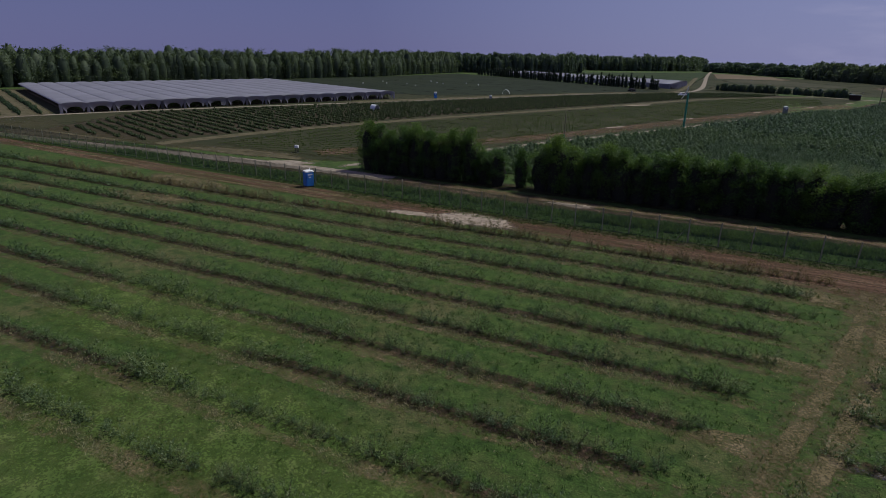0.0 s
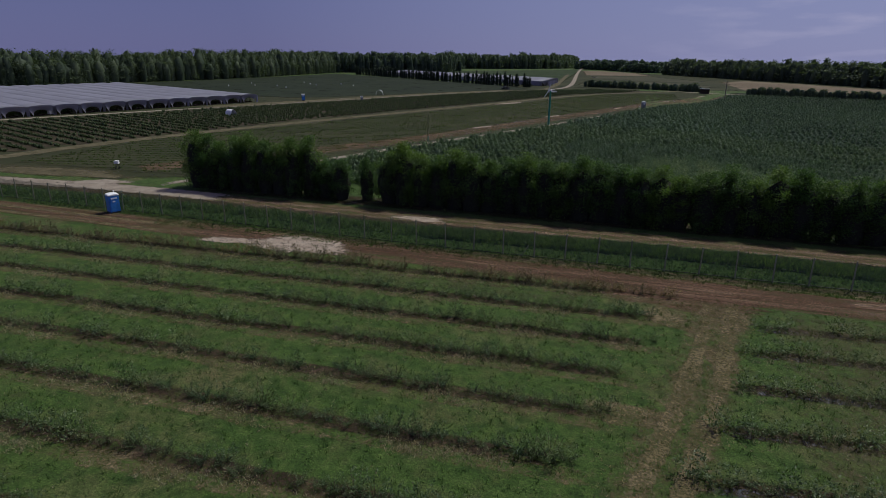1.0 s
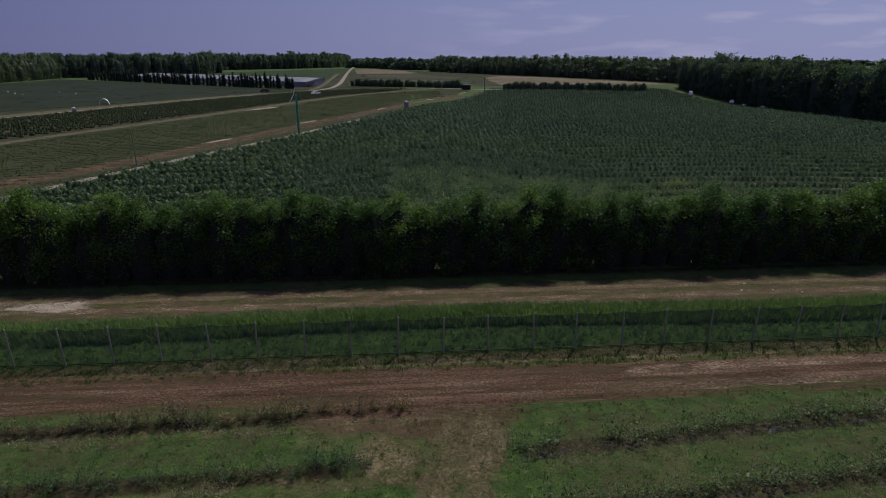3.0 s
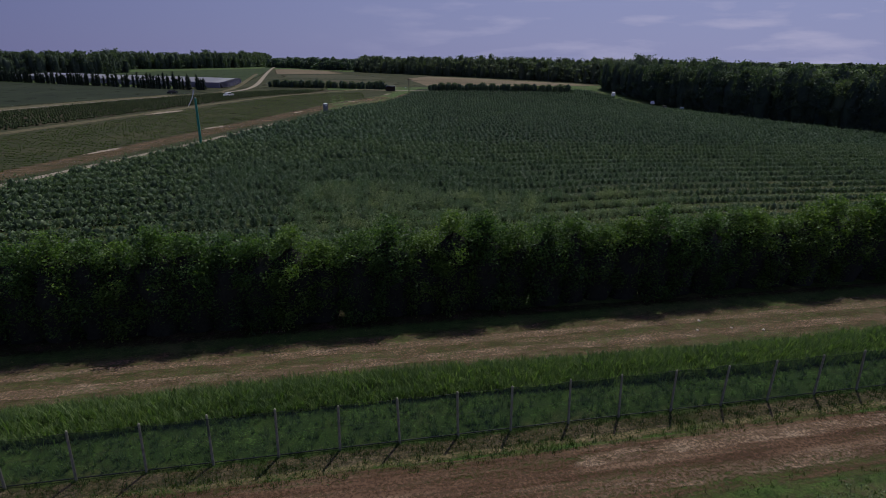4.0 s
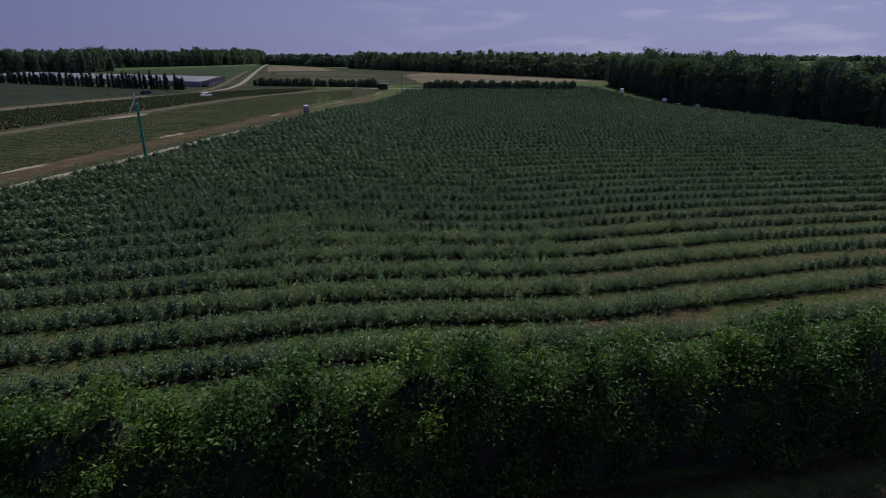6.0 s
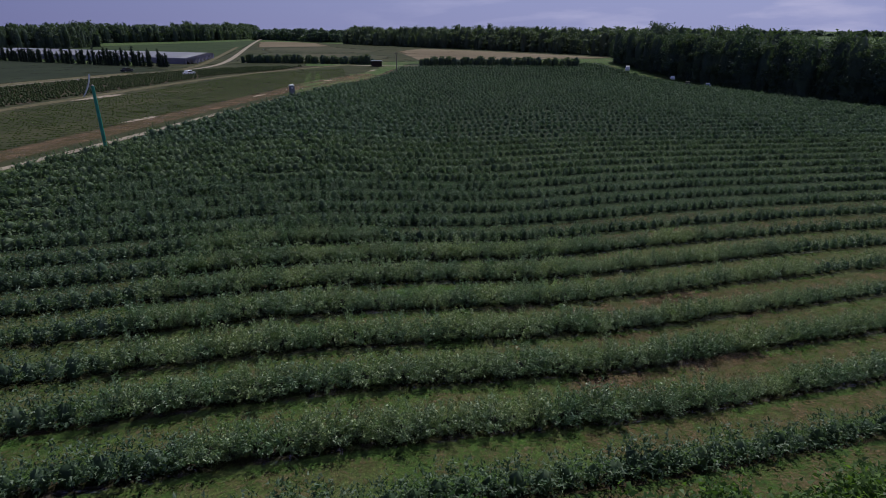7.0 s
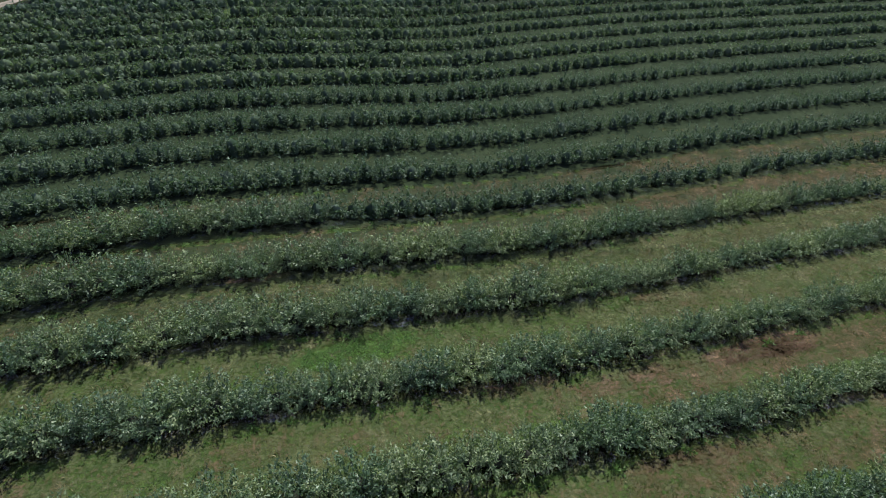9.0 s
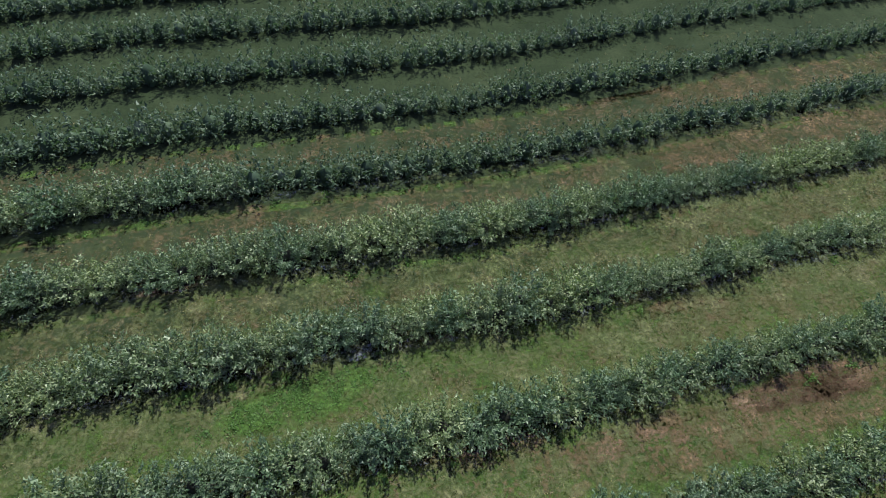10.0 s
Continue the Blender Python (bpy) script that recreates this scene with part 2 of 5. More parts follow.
M_LUSH = soil_mat("lush_weeds", (0.038, 0.072, 0.016), (0.062, 0.112, 0.024), (0.098, 0.156, 0.040), 0.52, 1.0, 1.6)
M_PALELINE = soil_mat("pale_grass_line", (0.075, 0.100, 0.036), (0.115, 0.138, 0.056), (0.180, 0.190, 0.095), 0.50, 0.95, 1.4, (0.3, 1, 1))
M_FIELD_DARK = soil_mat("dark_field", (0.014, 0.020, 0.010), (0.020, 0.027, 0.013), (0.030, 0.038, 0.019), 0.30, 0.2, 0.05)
M_FIELD_GREEN = soil_mat("green_field", (0.020, 0.033, 0.011), (0.029, 0.045, 0.015), (0.042, 0.058, 0.021), 0.30, 0.2, 0.04)
M_FIELD_OLIVE = soil_mat("olive_field", (0.026, 0.030, 0.012), (0.037, 0.040, 0.017), (0.058, 0.054, 0.026), 0.30, 0.2, 0.06)
M_FIELD_BROWN = soil_mat("brown_field", (0.030, 0.026, 0.014), (0.046, 0.037, 0.021), (0.068, 0.052, 0.031), 0.30, 0.3, 0.3)
M_OLIVE = soil_mat("olive_weeds", (0.058, 0.060, 0.026), (0.088, 0.076, 0.040), (0.150, 0.120, 0.074), 0.575, 0.95, 0.9)
M_FRESH = soil_mat("fresh_grass", (0.048, 0.080, 0.018), (0.074, 0.110, 0.026), (0.122, 0.148, 0.048), 0.49, 0.95, 0.8)
M_TRODDEN = soil_mat("trodden_grass", (0.068, 0.060, 0.028), (0.118, 0.090, 0.050), (0.225, 0.168, 0.106), 0.565, 0.98, 1.3)
# Alley grass with the shade of the bush rows mixed into its colour.
M_SHADY = soil_mat("shaded_alley_grass", (0.018, 0.028, 0.012), (0.027, 0.039, 0.017), (0.042, 0.055, 0.025), 0.38, 0.6, 0.35)
M_FIELD_PALE = soil_mat("pale_field", (0.038, 0.042, 0.021), (0.054, 0.054, 0.029), (0.080, 0.069, 0.041), 0.30, 0.2, 0.02)
M_FIELD_BEIGE = soil_mat("stubble_field", (0.110, 0.082, 0.052), (0.150, 0.115, 0.074), (0.190, 0.150, 0.104), 0.30, 0.2, 0.02)
# One bush leaf in three tones: dimmer light on farther rows is painted in.
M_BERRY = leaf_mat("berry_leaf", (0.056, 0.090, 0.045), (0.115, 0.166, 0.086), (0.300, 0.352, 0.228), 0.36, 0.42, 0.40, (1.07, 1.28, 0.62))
M_BERRYMID = leaf_mat("berry_leaf_middle_dim", (0.037, 0.064, 0.035), (0.075, 0.118, 0.066), (0.174, 0.220, 0.146), 0.35, 0.5, 0.35, (1.06, 1.28, 0.66))
M_BERRYFAR = leaf_mat("berry_leaf_far_dim", (0.034, 0.062, 0.036), (0.068, 0.110, 0.067), (0.145, 0.192, 0.132), 0.34, 0.6, 0.3, (1.1, 1.3, 0.65))
M_YOUNG = leaf_mat("young_leaf", (0.036, 0.064, 0.026), (0.082, 0.122, 0.054), (0.180, 0.215, 0.122), 0.3, 0.5, 0.3)
M_BROWNBUSH = leaf_mat("sparse_leaf", (0.084, 0.074, 0.042), (0.150, 0.126, 0.072), (0.265, 0.222, 0.140), 0.25, 0.6, 0.2)
M_HEDGE = leaf_mat("hedge_leaf", (0.032, 0.060, 0.018), (0.070, 0.126, 0.032), (0.160, 0.250, 0.072), 0.5, 0.5, 0.3)
M_FOREST = leaf_mat("forest_leaf", (0.036, 0.056, 0.044), (0.062, 0.090, 0.066), (0.105, 0.138, 0.096), 0.38, 0.6, 0.25)
M_CONIFER = leaf_mat("thuja_scale", (0.018, 0.030, 0.020), (0.030, 0.046, 0.030), (0.048, 0.066, 0.044), 0.15, 0.6, 0.2)
M_RASP = leaf_mat("raspberry_leaf", (0.028, 0.046, 0.022), (0.046, 0.070, 0.034), (0.078, 0.104, 0.054), 0.25, 0.6, 0.15)
M_LOW = leaf_mat("low_crop_leaf", (0.036, 0.062, 0.018), (0.052, 0.086, 0.026), (0.078, 0.112, 0.040), 0.3, 0.7, 0.1)
M_REED = leaf_mat("reed_blade", (0.072, 0.122, 0.044), (0.120, 0.184, 0.068), (0.205, 0.262, 0.125), 0.42, 0.55, 0.25, (1.1, 1.3, 0.6))
M_STRAW = leaf_mat("straw_blade", (0.16, 0.135, 0.075), (0.25, 0.215, 0.125), (0.40, 0.345, 0.225), 0.2, 0.8, 0.1)
M_TUFT = leaf_mat("tuft_blade", (0.050, 0.070, 0.020), (0.080, 0.105, 0.032), (0.160, 0.150, 0.070), 0.3, 0.7, 0.15)
M_SWARD = leaf_mat("sward_blade", (0.030, 0.062, 0.014), (0.050, 0.094, 0.022), (0.100, 0.140, 0.040), 0.3, 0.6, 0.2)
M_WEED = leaf_mat("weed_leaf", (0.075, 0.140, 0.034), (0.115, 0.205, 0.052), (0.175, 0.280, 0.088), 0.5, 0.5, 0.3)
# Near-black paint that carries the shade inside bushes and hedge crowns.
M_CORE_SHADE = plain_mat("core_shade", (0.022, 0.024, 0.014), 0.95, 0, 0.5, 5.0)
M_BARK = plain_mat("bark", (0.085, 0.062, 0.045), 0.9, 0, 0.4, 9.0, 0.2)
M_POST = plain_mat("weathered_post", (0.250, 0.245, 0.165), 0.8, 0, 0.35, 8.0)
M_POLEGREEN = plain_mat("green_paint", (0.045, 0.26, 0.165), 0.45, 0, 0.25, 2.0)
M_WOODPOLE = plain_mat("grey_wood", (0.20, 0.17, 0.13), 0.85, 0, 0.3, 5.0)
M_WHITE = plain_mat("white_paint", (0.78, 0.78, 0.76), 0.5, 0, 0.08, 3.0)
M_BLUE = plain_mat("blue_plastic", (0.045, 0.210, 0.560), 0.4, 0, 0.15, 2.0)
M_GREYP = plain_mat("grey_plastic", (0.18, 0.19, 0.20), 0.5, 0, 0.15, 2.0)
M_FILM = film_mat("white_film", (0.45, 0.44, 0.51), 0.58)
M_DARKM = plain_mat("dark_metal", (0.03, 0.032, 0.035), 0.5, 0.3, 0.2, 4.0)
M_SLATE = plain_mat("slate_paint", (0.10, 0.14, 0.22), 0.4, 0, 0.1, 2.0)
M_GLASSY = plain_mat("dark_glass", (0.02, 0.022, 0.025), 0.08, 0, 0.1, 1.0, 0.8)
M_STEEL = plain_mat("galvanised_steel", (0.45, 0.46, 0.47), 0.4, 0.8, 0.15, 4.0)
M_NET = net_mat("green_net", (0.036, 0.068, 0.046), 0.56)
M_RUBBLE = plain_mat("pale_rubble", (0.42, 0.38, 0.32), 0.9, 0, 0.25, 5.0)

# ---------------------------------------------------------------- terrain
def smooth01(t):
    t = min(1.0, max(0.0, t))
    return t * t * (3 - 2 * t)


def dip(x, y):
    """The berry field falls gently towards the woods beside it."""
    f = smooth01((y - 70) / 14) * (1 - smooth01((y - 250) / 70))
    u = max(0.0, x - 45)
    return -f * (1.6 * smooth01((x - 13) / 26) + 0.038 * (u * u / 40 if u < 20 else u - 10)) if f > 0 else 0.0


FALL = lambda x, y: -0.0125 * max(0.0, math.hypot(x, y - 20) - 640)


# ---------------------------------------------------------------- mesh helpers


def mesh_np(name, verts, faces, mats, idx=None, smooth=False):
    """A mesh from arrays of corners and of faces that all have the same number of corners."""
    verts, faces = np.asarray(verts, np.float32), np.asarray(faces, np.int32)
    me = bpy.data.meshes.new(name)
    k = faces.shape[1]
    me.vertices.add(len(verts))
    me.vertices.foreach_set("co", verts.ravel())
    me.loops.add(faces.size)
    me.loops.foreach_set("vertex_index", faces.ravel())
    me.polygons.add(len(faces))
    me.polygons.foreach_set("loop_start", np.arange(0, faces.size, k, dtype=np.int32))
    me.polygons.foreach_set("loop_total", np.full(len(faces), k, np.int32))
    for m in mats if isinstance(mats, (list, tuple)) else [mats]:
        me.materials.append(m)
    if idx is not None:
        me.polygons.foreach_set("material_index", np.asarray(idx, np.int32))
    if smooth:
        me.polygons.foreach_set("use_smooth", np.ones(len(faces), bool))
    me.update(calc_edges=True)
    return me


def part(name, me, parent, label=""):
    ob = new(name, me)
    ob.parent = parent
    if label:
        tagged(ob, label)
    return ob


def bm_part(name, bm, mat, parent, label=""):
    me = bpy.data.meshes.new(name)
    bm.to_mesh(me)
    bm.free()
    me.materials.append(mat)
    return part(name, me, parent, label)


def leaves(pts, length, width=0.5, up=0.25, r=None, way=None):
    """Pointed leaves at the given points: corners and quads."""
    r = r or rng
    n = len(pts)
    nr = r.normal(size=(n, 3)) * 0.75
    nr[:, 2] += up
    nr /= np.linalg.norm(nr, axis=1)[:, None] + 1e-9
    d = np.cross(nr, r.normal(size=(n, 3)))
    if way is not None:
        d = way + r.normal(size=(n, 3)) * 0.45
        d -= nr * np.sum(d * nr, axis=1)[:, None]
    d /= np.linalg.norm(d, axis=1)[:, None] + 1e-9
    s = np.cross(nr, d)
    ln = (length * r.uniform(0.65, 1.35, n))[:, None]
    wd = ln * width
    a = pts - d * ln * 0.5
    v = np.stack([a + s * wd * 0.5, pts + d * ln * 0.5, a - s * wd * 0.5], 1).reshape(-1, 3)
    return v, np.arange(3 * n).reshape(-1, 3)


def heart(levels, wide, deep, high, r, nu=7):
    """The closed, dense inside of a plant: a lumpy dome under its leaves; levels are rows height, radius."""
    v = [(wide * q * math.cos(2 * math.pi * a / nu + b * 0.4) * r.uniform(0.78, 1.12), deep * q * math.sin(2 * math.pi * a / nu + b * 0.4) * r.uniform(0.78, 1.12), high * z * r.uniform(0.9, 1.06)) for b, (z, q) in enumerate(levels) for a in range(nu)]
    f = []
    for b in range(len(levels) - 1):
        for a in range(nu):
            i, j = b * nu + a, b * nu + (a + 1) % nu
            f += [(i, j, j + nu), (i, j + nu, i + nu)]
    return np.array(v), np.array(f)


def tubes(lines, r0, r1, k=4):
    """Tapered tubes along polylines (a list of arrays of points)."""
    vs, fs, base = [], [], 0
    for ln in lines:
        ln = np.asarray(ln, float)
        n = len(ln)
        for i, p in enumerate(ln):
            d = ln[min(i + 1, n - 1)] - ln[max(i - 1, 0)]
            d = d / (np.linalg.norm(d) + 1e-9)
            a = np.cross(d, (0.31, 0.9, 0.2))
            a /= np.linalg.norm(a) + 1e-9
            b = np.cross(d, a)
            rr = r0 + (r1 - r0) * i / (n - 1)
            for j in range(k):
                w = 2 * math.pi * j / k
                vs.append(p + rr * (a * math.cos(w) + b * math.sin(w)))
        for i in range(n - 1):
            for j in range(k):
                fs.append((base + i * k + j, base + i * k + (j + 1) % k, base + (i + 1) * k + (j + 1) % k, base + (i + 1) * k + j))
        base += n * k
    return np.array(vs), np.array(fs)


def scatter(protos, places, name, mat, label, category, group=""):
    """Many growing things joined in one mesh of kind stuff: places are rows x, y, z, turn, scale, height scale."""
    vs, fs, base = [], [], 0
    for x, y, z, turn, sc, sz in places:
        v, f = protos[int(rng.integers(len(protos)))]
        c, s = math.cos(turn), math.sin(turn)
        w = np.empty_like(v)
        w[:, 0] = (v[:, 0] * c - v[:, 1] * s) * sc + x
        w[:, 1] = (v[:, 0] * s + v[:, 1] * c) * sc + y
        w[:, 2] = v[:, 2] * sc * sz + z + dip(x, y)
        vs.append(w)
        fs.append(f + base)
        base += len(v)
    ob = new(name, mesh_np(name, np.concatenate(vs), np.concatenate(fs), mat))
    return tagged(ob, label, category, group, "stuff")


def box(bm, x0, y0, z0, x1, y1, z1, bevel=0.0):
    m = Matrix.Translation(((x0 + x1) / 2, (y0 + y1) / 2, (z0 + z1) / 2)) @ Matrix.Diagonal((x1 - x0, y1 - y0, z1 - z0, 1))
    vs = bmesh.ops.create_cube(bm, size=1, matrix=m)["verts"]
    if bevel:
        es = list({e for v in vs for e in v.link_edges})
        bmesh.ops.bevel(bm, geom=es, offset=bevel, segments=2, affect="EDGES")


def rod(bm, a, b, r, k=8, r2=None):
    a, b = Vector(a), Vector(b)
    d = b - a
    m = Matrix.Translation((a + b) / 2) @ d.to_track_quat("Z", "Y").to_matrix().to_4x4()
    bmesh.ops.create_cone(bm, cap_ends=True, segments=k, radius1=r, radius2=r if r2 is None else r2, depth=d.length, matrix=m)


LEVELS = {"meadow": 0.001, "field": 0.004, "soil": 0.012, "road": 0.012, "path": 0.020, "track": 0.024, "grass": 0.016, "weeds": 0.020, "film": 0.020, "sand": 0.030}
LAYER = [0]


def flat(name, verts, faces, fade, mat, label, category):
    LAYER[0] += 1
    v = np.asarray(verts, np.float32)
    v = np.concatenate([v, np.array([[LEVELS[category] + 0.0004 * (LAYER[0] % 9) + dip(x, y)] for x, y in v], np.float32)], 1)
    me = bpy.data.meshes.new(name)
    me.from_pydata(v.tolist(), [], [list(f) for f in faces])
    me.materials.append(mat)
    at = me.attributes.new("fade", "FLOAT", "POINT")
    at.data.foreach_set("value", np.asarray(fade, np.float32))
    return tagged(new(name, me), label, category, "", "structure")


def strip(name, pts, width, mat, label, category, step=4.0, wob=0.0, ends=True):
    """A band along a line; its rim fades."""
    pts = [tuple(p) for p in pts]
    for _ in range(2 if len(pts) > 2 else 0):
        cut = [pts[0]]
        for p, q in zip(pts[:-1], pts[1:]):
            cut += [(p[0] * 0.75 + q[0] * 0.25, p[1] * 0.75 + q[1] * 0.25), (p[0] * 0.25 + q[0] * 0.75, p[1] * 0.25 + q[1] * 0.75)]
        pts = cut + [pts[-1]]
    pts = np.asarray(pts, float)
    seg = np.linalg.norm(np.diff(pts, axis=0), axis=1)
    acc = np.concatenate([[0], np.cumsum(seg)])
    if 72 < pts[:, 1].max() and pts[:, 1].min() < 130 and pts[:, 0].max() > 13:
        step = min(step, 1.2)
    n = max(4, int(acc[-1] / step))
    s = np.linspace(0, acc[-1], n + 1)
    p = np.stack([np.interp(s, acc, pts[:, 0]), np.interp(s, acc, pts[:, 1])], 1)
    d = np.gradient(p, axis=0)
    d /= np.linalg.norm(d, axis=1)[:, None]
    nrm = np.stack([-d[:, 1], d[:, 0]], 1)
    w = np.full(n + 1, width / 2.0) * (1 + wob * rng.normal(size=n + 1) * 0.3)
    vs, fade, fs = [], [], []
    for i in range(n + 1):
        e = 0.0 if ends and i in (0, n) else 1.0
        for q, fd in ((-1, 0), (-0.6, 1), (0.6, 1), (1, 0)):
            vs.append(p[i] + nrm[i] * w[i] * q)
            fade.append(fd * e)
    for i in range(n):
        for j in range(3):
            a = i * 4 + j
            fs.append((a, a + 1, a + 5, a + 4))
    return flat(name, vs, fs, fade, mat, label, category)


def blot(name, cx, cy, rx, ry, turn, mat, label, category, k=28):
    """A rounded uneven patch."""
    vs, fade, fs = [(cx, cy)], [1.0], []
    c, s = math.cos(radians(turn)), math.sin(radians(turn))
    for ring, fd in ((0.6, 1.0), (1.0, 0.0)):
        for i in range(k):
            w = 2 * math.pi * i / k
            q = ring * (1 + 0.10 * math.sin(3 * w + cx) + 0.07 * math.sin(5 * w + cy))
            a, b = rx * q * math.cos(w), ry * q * math.sin(w)
            vs.append((cx + a * c - b * s, cy + a * s + b * c))
            fade.append(fd)
    for i in range(k):
        j = (i + 1) % k
        fs += [(0, 1 + i, 1 + j), (1 + i, 1 + k + i, 1 + k + j, 1 + j)]
    return flat(name, vs, fs, fade, mat, label, category)


def area(name, corners, mat, label, category, rim=3.0):
    """A many-cornered field; its rim fades over a few metres."""
    p = np.asarray(corners, float)
    n = len(p)
    cen = p.mean(0)
    inner = cen + (p - cen) * np.maximum(0.3, 1 - rim / np.linalg.norm(p - cen, axis=1))[:, None]
    vs = np.concatenate([p, inner])
    fs = [tuple(range(n, 2 * n))] + [(i, (i + 1) % n, n + (i + 1) % n, n + i) for i in range(n)]
    return flat(name, vs, fs, [0] * n + [1] * n, mat, label, category)


def draped(name, corners, mat, label, category, rim=3.0, cell=1.2):
    """A many-cornered field that follows the fall of the ground; its rim fades over a few metres."""
    p = np.asarray(corners, float)
    q = np.roll(p, -1, axis=0)
    xs, ys = np.arange(p[:, 0].min(), p[:, 0].max() + cell, cell), np.arange(p[:, 1].min(), p[:, 1].max() + cell, cell)
    num, vs, fade, fs = {}, [], [], []
    for i, x in enumerate(xs):
        for j, y in enumerate(ys):
            if inside(corners, x, y):
                d = q - p
                u = np.clip(((x - p[:, 0]) * d[:, 0] + (y - p[:, 1]) * d[:, 1]) / (d ** 2).sum(1), 0, 1)
                num[i, j] = len(vs)
                vs.append((x, y))
                fade.append(min(1.0, float(np.hypot(p[:, 0] + u * d[:, 0] - x, p[:, 1] + u * d[:, 1] - y).min()) / rim))
    for i, j in num:
        ring = [(i, j), (i + 1, j), (i + 1, j + 1), (i, j + 1)]
        if all(c in num for c in ring):
            fs.append(tuple(num[c] for c in ring))
    return flat(name, vs, fs, fade, mat, label, category)


def inside(poly, x, y):
    hit, j = False, len(poly) - 1
    for i in range(len(poly)):
        (xi, yi), (xj, yj) = poly[i], poly[j]
        if (yi > y) != (yj > y) and x < (xj - xi) * (y - yi) / (yj - yi) + xi:
            hit = not hit
        j = i
    return hit


# ---------------------------------------------------------------- ground and its fields
g_n = 90
g_x = np.sign(np.linspace(-1, 1, g_n)) * np.abs(np.linspace(-1, 1, g_n)) ** 2.2 * 4200
g_y = g_x + 150
g_x = np.unique(np.concatenate([g_x[(g_x < 4) | (g_x > 172)], np.arange(5, 80, 1.0), np.arange(80, 172, 4.0)]))
g_y = np.unique(np.concatenate([g_y[(g_y < 66) | (g_y > 332)], np.arange(67, 126, 1.0), np.arange(126, 332, 4.0)]))
gx, gy = np.meshgrid(g_x, g_y)
gv = np.array([(px, py, FALL(px, py) + dip(px, py)) for px, py in zip(gx.ravel(), gy.ravel())])
gi = np.arange(gx.size).reshape(gx.shape)
gf = np.stack([gi[:-1, :-1], gi[:-1, 1:], gi[1:, 1:], gi[1:, :-1]], -1).reshape(-1, 4)
tagged(new("ground", mesh_np("ground", gv, gf, M_GRASS)), "mown green grass with dry patches covering the farm", "grass", "", "structure")

# far fields
area("field_far", [(-240, 470), (-150, 560), (-60, 650), (-42, 700), (-30, 360), (-60, 370), (-110, 420)], M_FIELD_GREEN, "smooth green field before the far woods", "field", 8)
draped("field_pale", [(-26, 345), (44, 330), (56, 372), (38, 400), (-18, 430)], M_FIELD_PALE, "pale green meadow beyond the tree belt", "field", 5, 5.0)
draped("field_meadow", [(-20, 436), (44, 402), (58, 430), (28, 500), (-26, 500)], M_FIELD_PALE, "pale dry meadow beyond a dark hedge line", "field", 6, 5.0)
draped("field_stubble", [(56, 330), (128, 324), (158, 328), (138, 372), (112, 420), (80, 462), (58, 424)], M_FIELD_BEIGE, "beige stubble field at the edge of the woods", "field", 5, 5.0)
area("field_stubble", [(-28, 505), (26, 505), (16, 590), (-24, 640), (-40, 640)], M_FIELD_BEIGE, "beige stubble field along the sandy road", "field", 8)
area("field_dark", [(-258, 200), (-110, 205), (-35, 300), (-60, 335), (-215, 440), (-225, 350)], M_FIELD_DARK, "dark green low berry field before the woods", "field", 6)
draped("field_raspberry_ground", [(-128, 68), (-96, 70), (-84, 104), (-72, 142), (-46, 198), (-14, 270), (24, 308), (-8, 312), (-42, 290), (-72, 242), (-108, 172), (-146, 104)], M_FIELD_BROWN, "brown soil under the raspberry rows", "field", 2, 3.0)
draped("field_low_ground", [(-84, 75), (-50, 75), (-46, 92), (-38, 114), (-22, 152), (0, 202), (34, 280), (46, 308), (30, 312), (-10, 272), (-42, 196), (-68, 140), (-84, 100)], M_FIELD_OLIVE, "olive field of low crop in fine rows", "field", 2, 3.0)
area("dull_sward", [(-262, 64), (-150, 66), (-60, 69.5), (-44, 78), (-30, 116), (-10, 152), (11, 206), (12, 328), (-60, 330), (-258, 205)], M_FIELD_OLIVE, "dull olive grass between the fields and tracks", "meadow", 3)
# Dark field colour here stands for shade under the far rows.
draped("field_berry_ground", [(-27, 120), (172.9, 167.2), (141, 220.3), (141, 246.3), (137.2, 306.8), (52, 316.2)], M_FIELD_DARK, "grass alleys painted dark with shade under the berry rows", "field", 4, 2.4)
# Dark sheet painting in the shade between the deeper rows.
draped("shady_alleys", [(-42, 90), (30, 95), (178, 119), (165, 165), (30, 152), (-14, 150)], M_SHADY, "alley grass with shade painted in, deeper in the field", "grass", 9)
draped("far_meadow", [(-60, 322), (150, 322), (175, 336), (60, 520), (-20, 640), (-60, 640)], M_FIELD_OLIVE, "dull olive meadow round the far fields", "meadow", 8, 5.0)
area("junction_weeds", [(-160, 66.5), (-66, 70), (-62, 76.5), (-90, 74), (-126, 75), (-158, 87)], M_OLIVE, "brown and olive weeds at the field junction", "weeds", 2)
area("bare_verge", [(-250, 74), (-152, 74), (-154, 89), (-255, 132), (-262, 100)], M_TRACK, "dry pale ground left of the tunnels", "soil", 4)

# roads and tracks
strip("road_far", [(-160, 71), (-146, 108), (-104, 182), (-68, 252), (-44, 284), (-27, 302), (-23, 336), (-29, 432), (-35, 518), (-44, 675), (-46, 760)], 3.4, M_ROAD, "pale sandy farm road running to the far woods", "road", 8)
strip("road_branch", [(-48, 279), (-35, 288), (-30.5, 321), (-34, 385), (-42, 520)], 4.0, M_TRACK, "dusty side road along the far tunnels", "road", 8)
strip("road_verge", [(-120, 160), (-72, 252), (-44, 290)], 9.0, M_TRACK, "dry trampled verge of the farm road", "soil", 8)
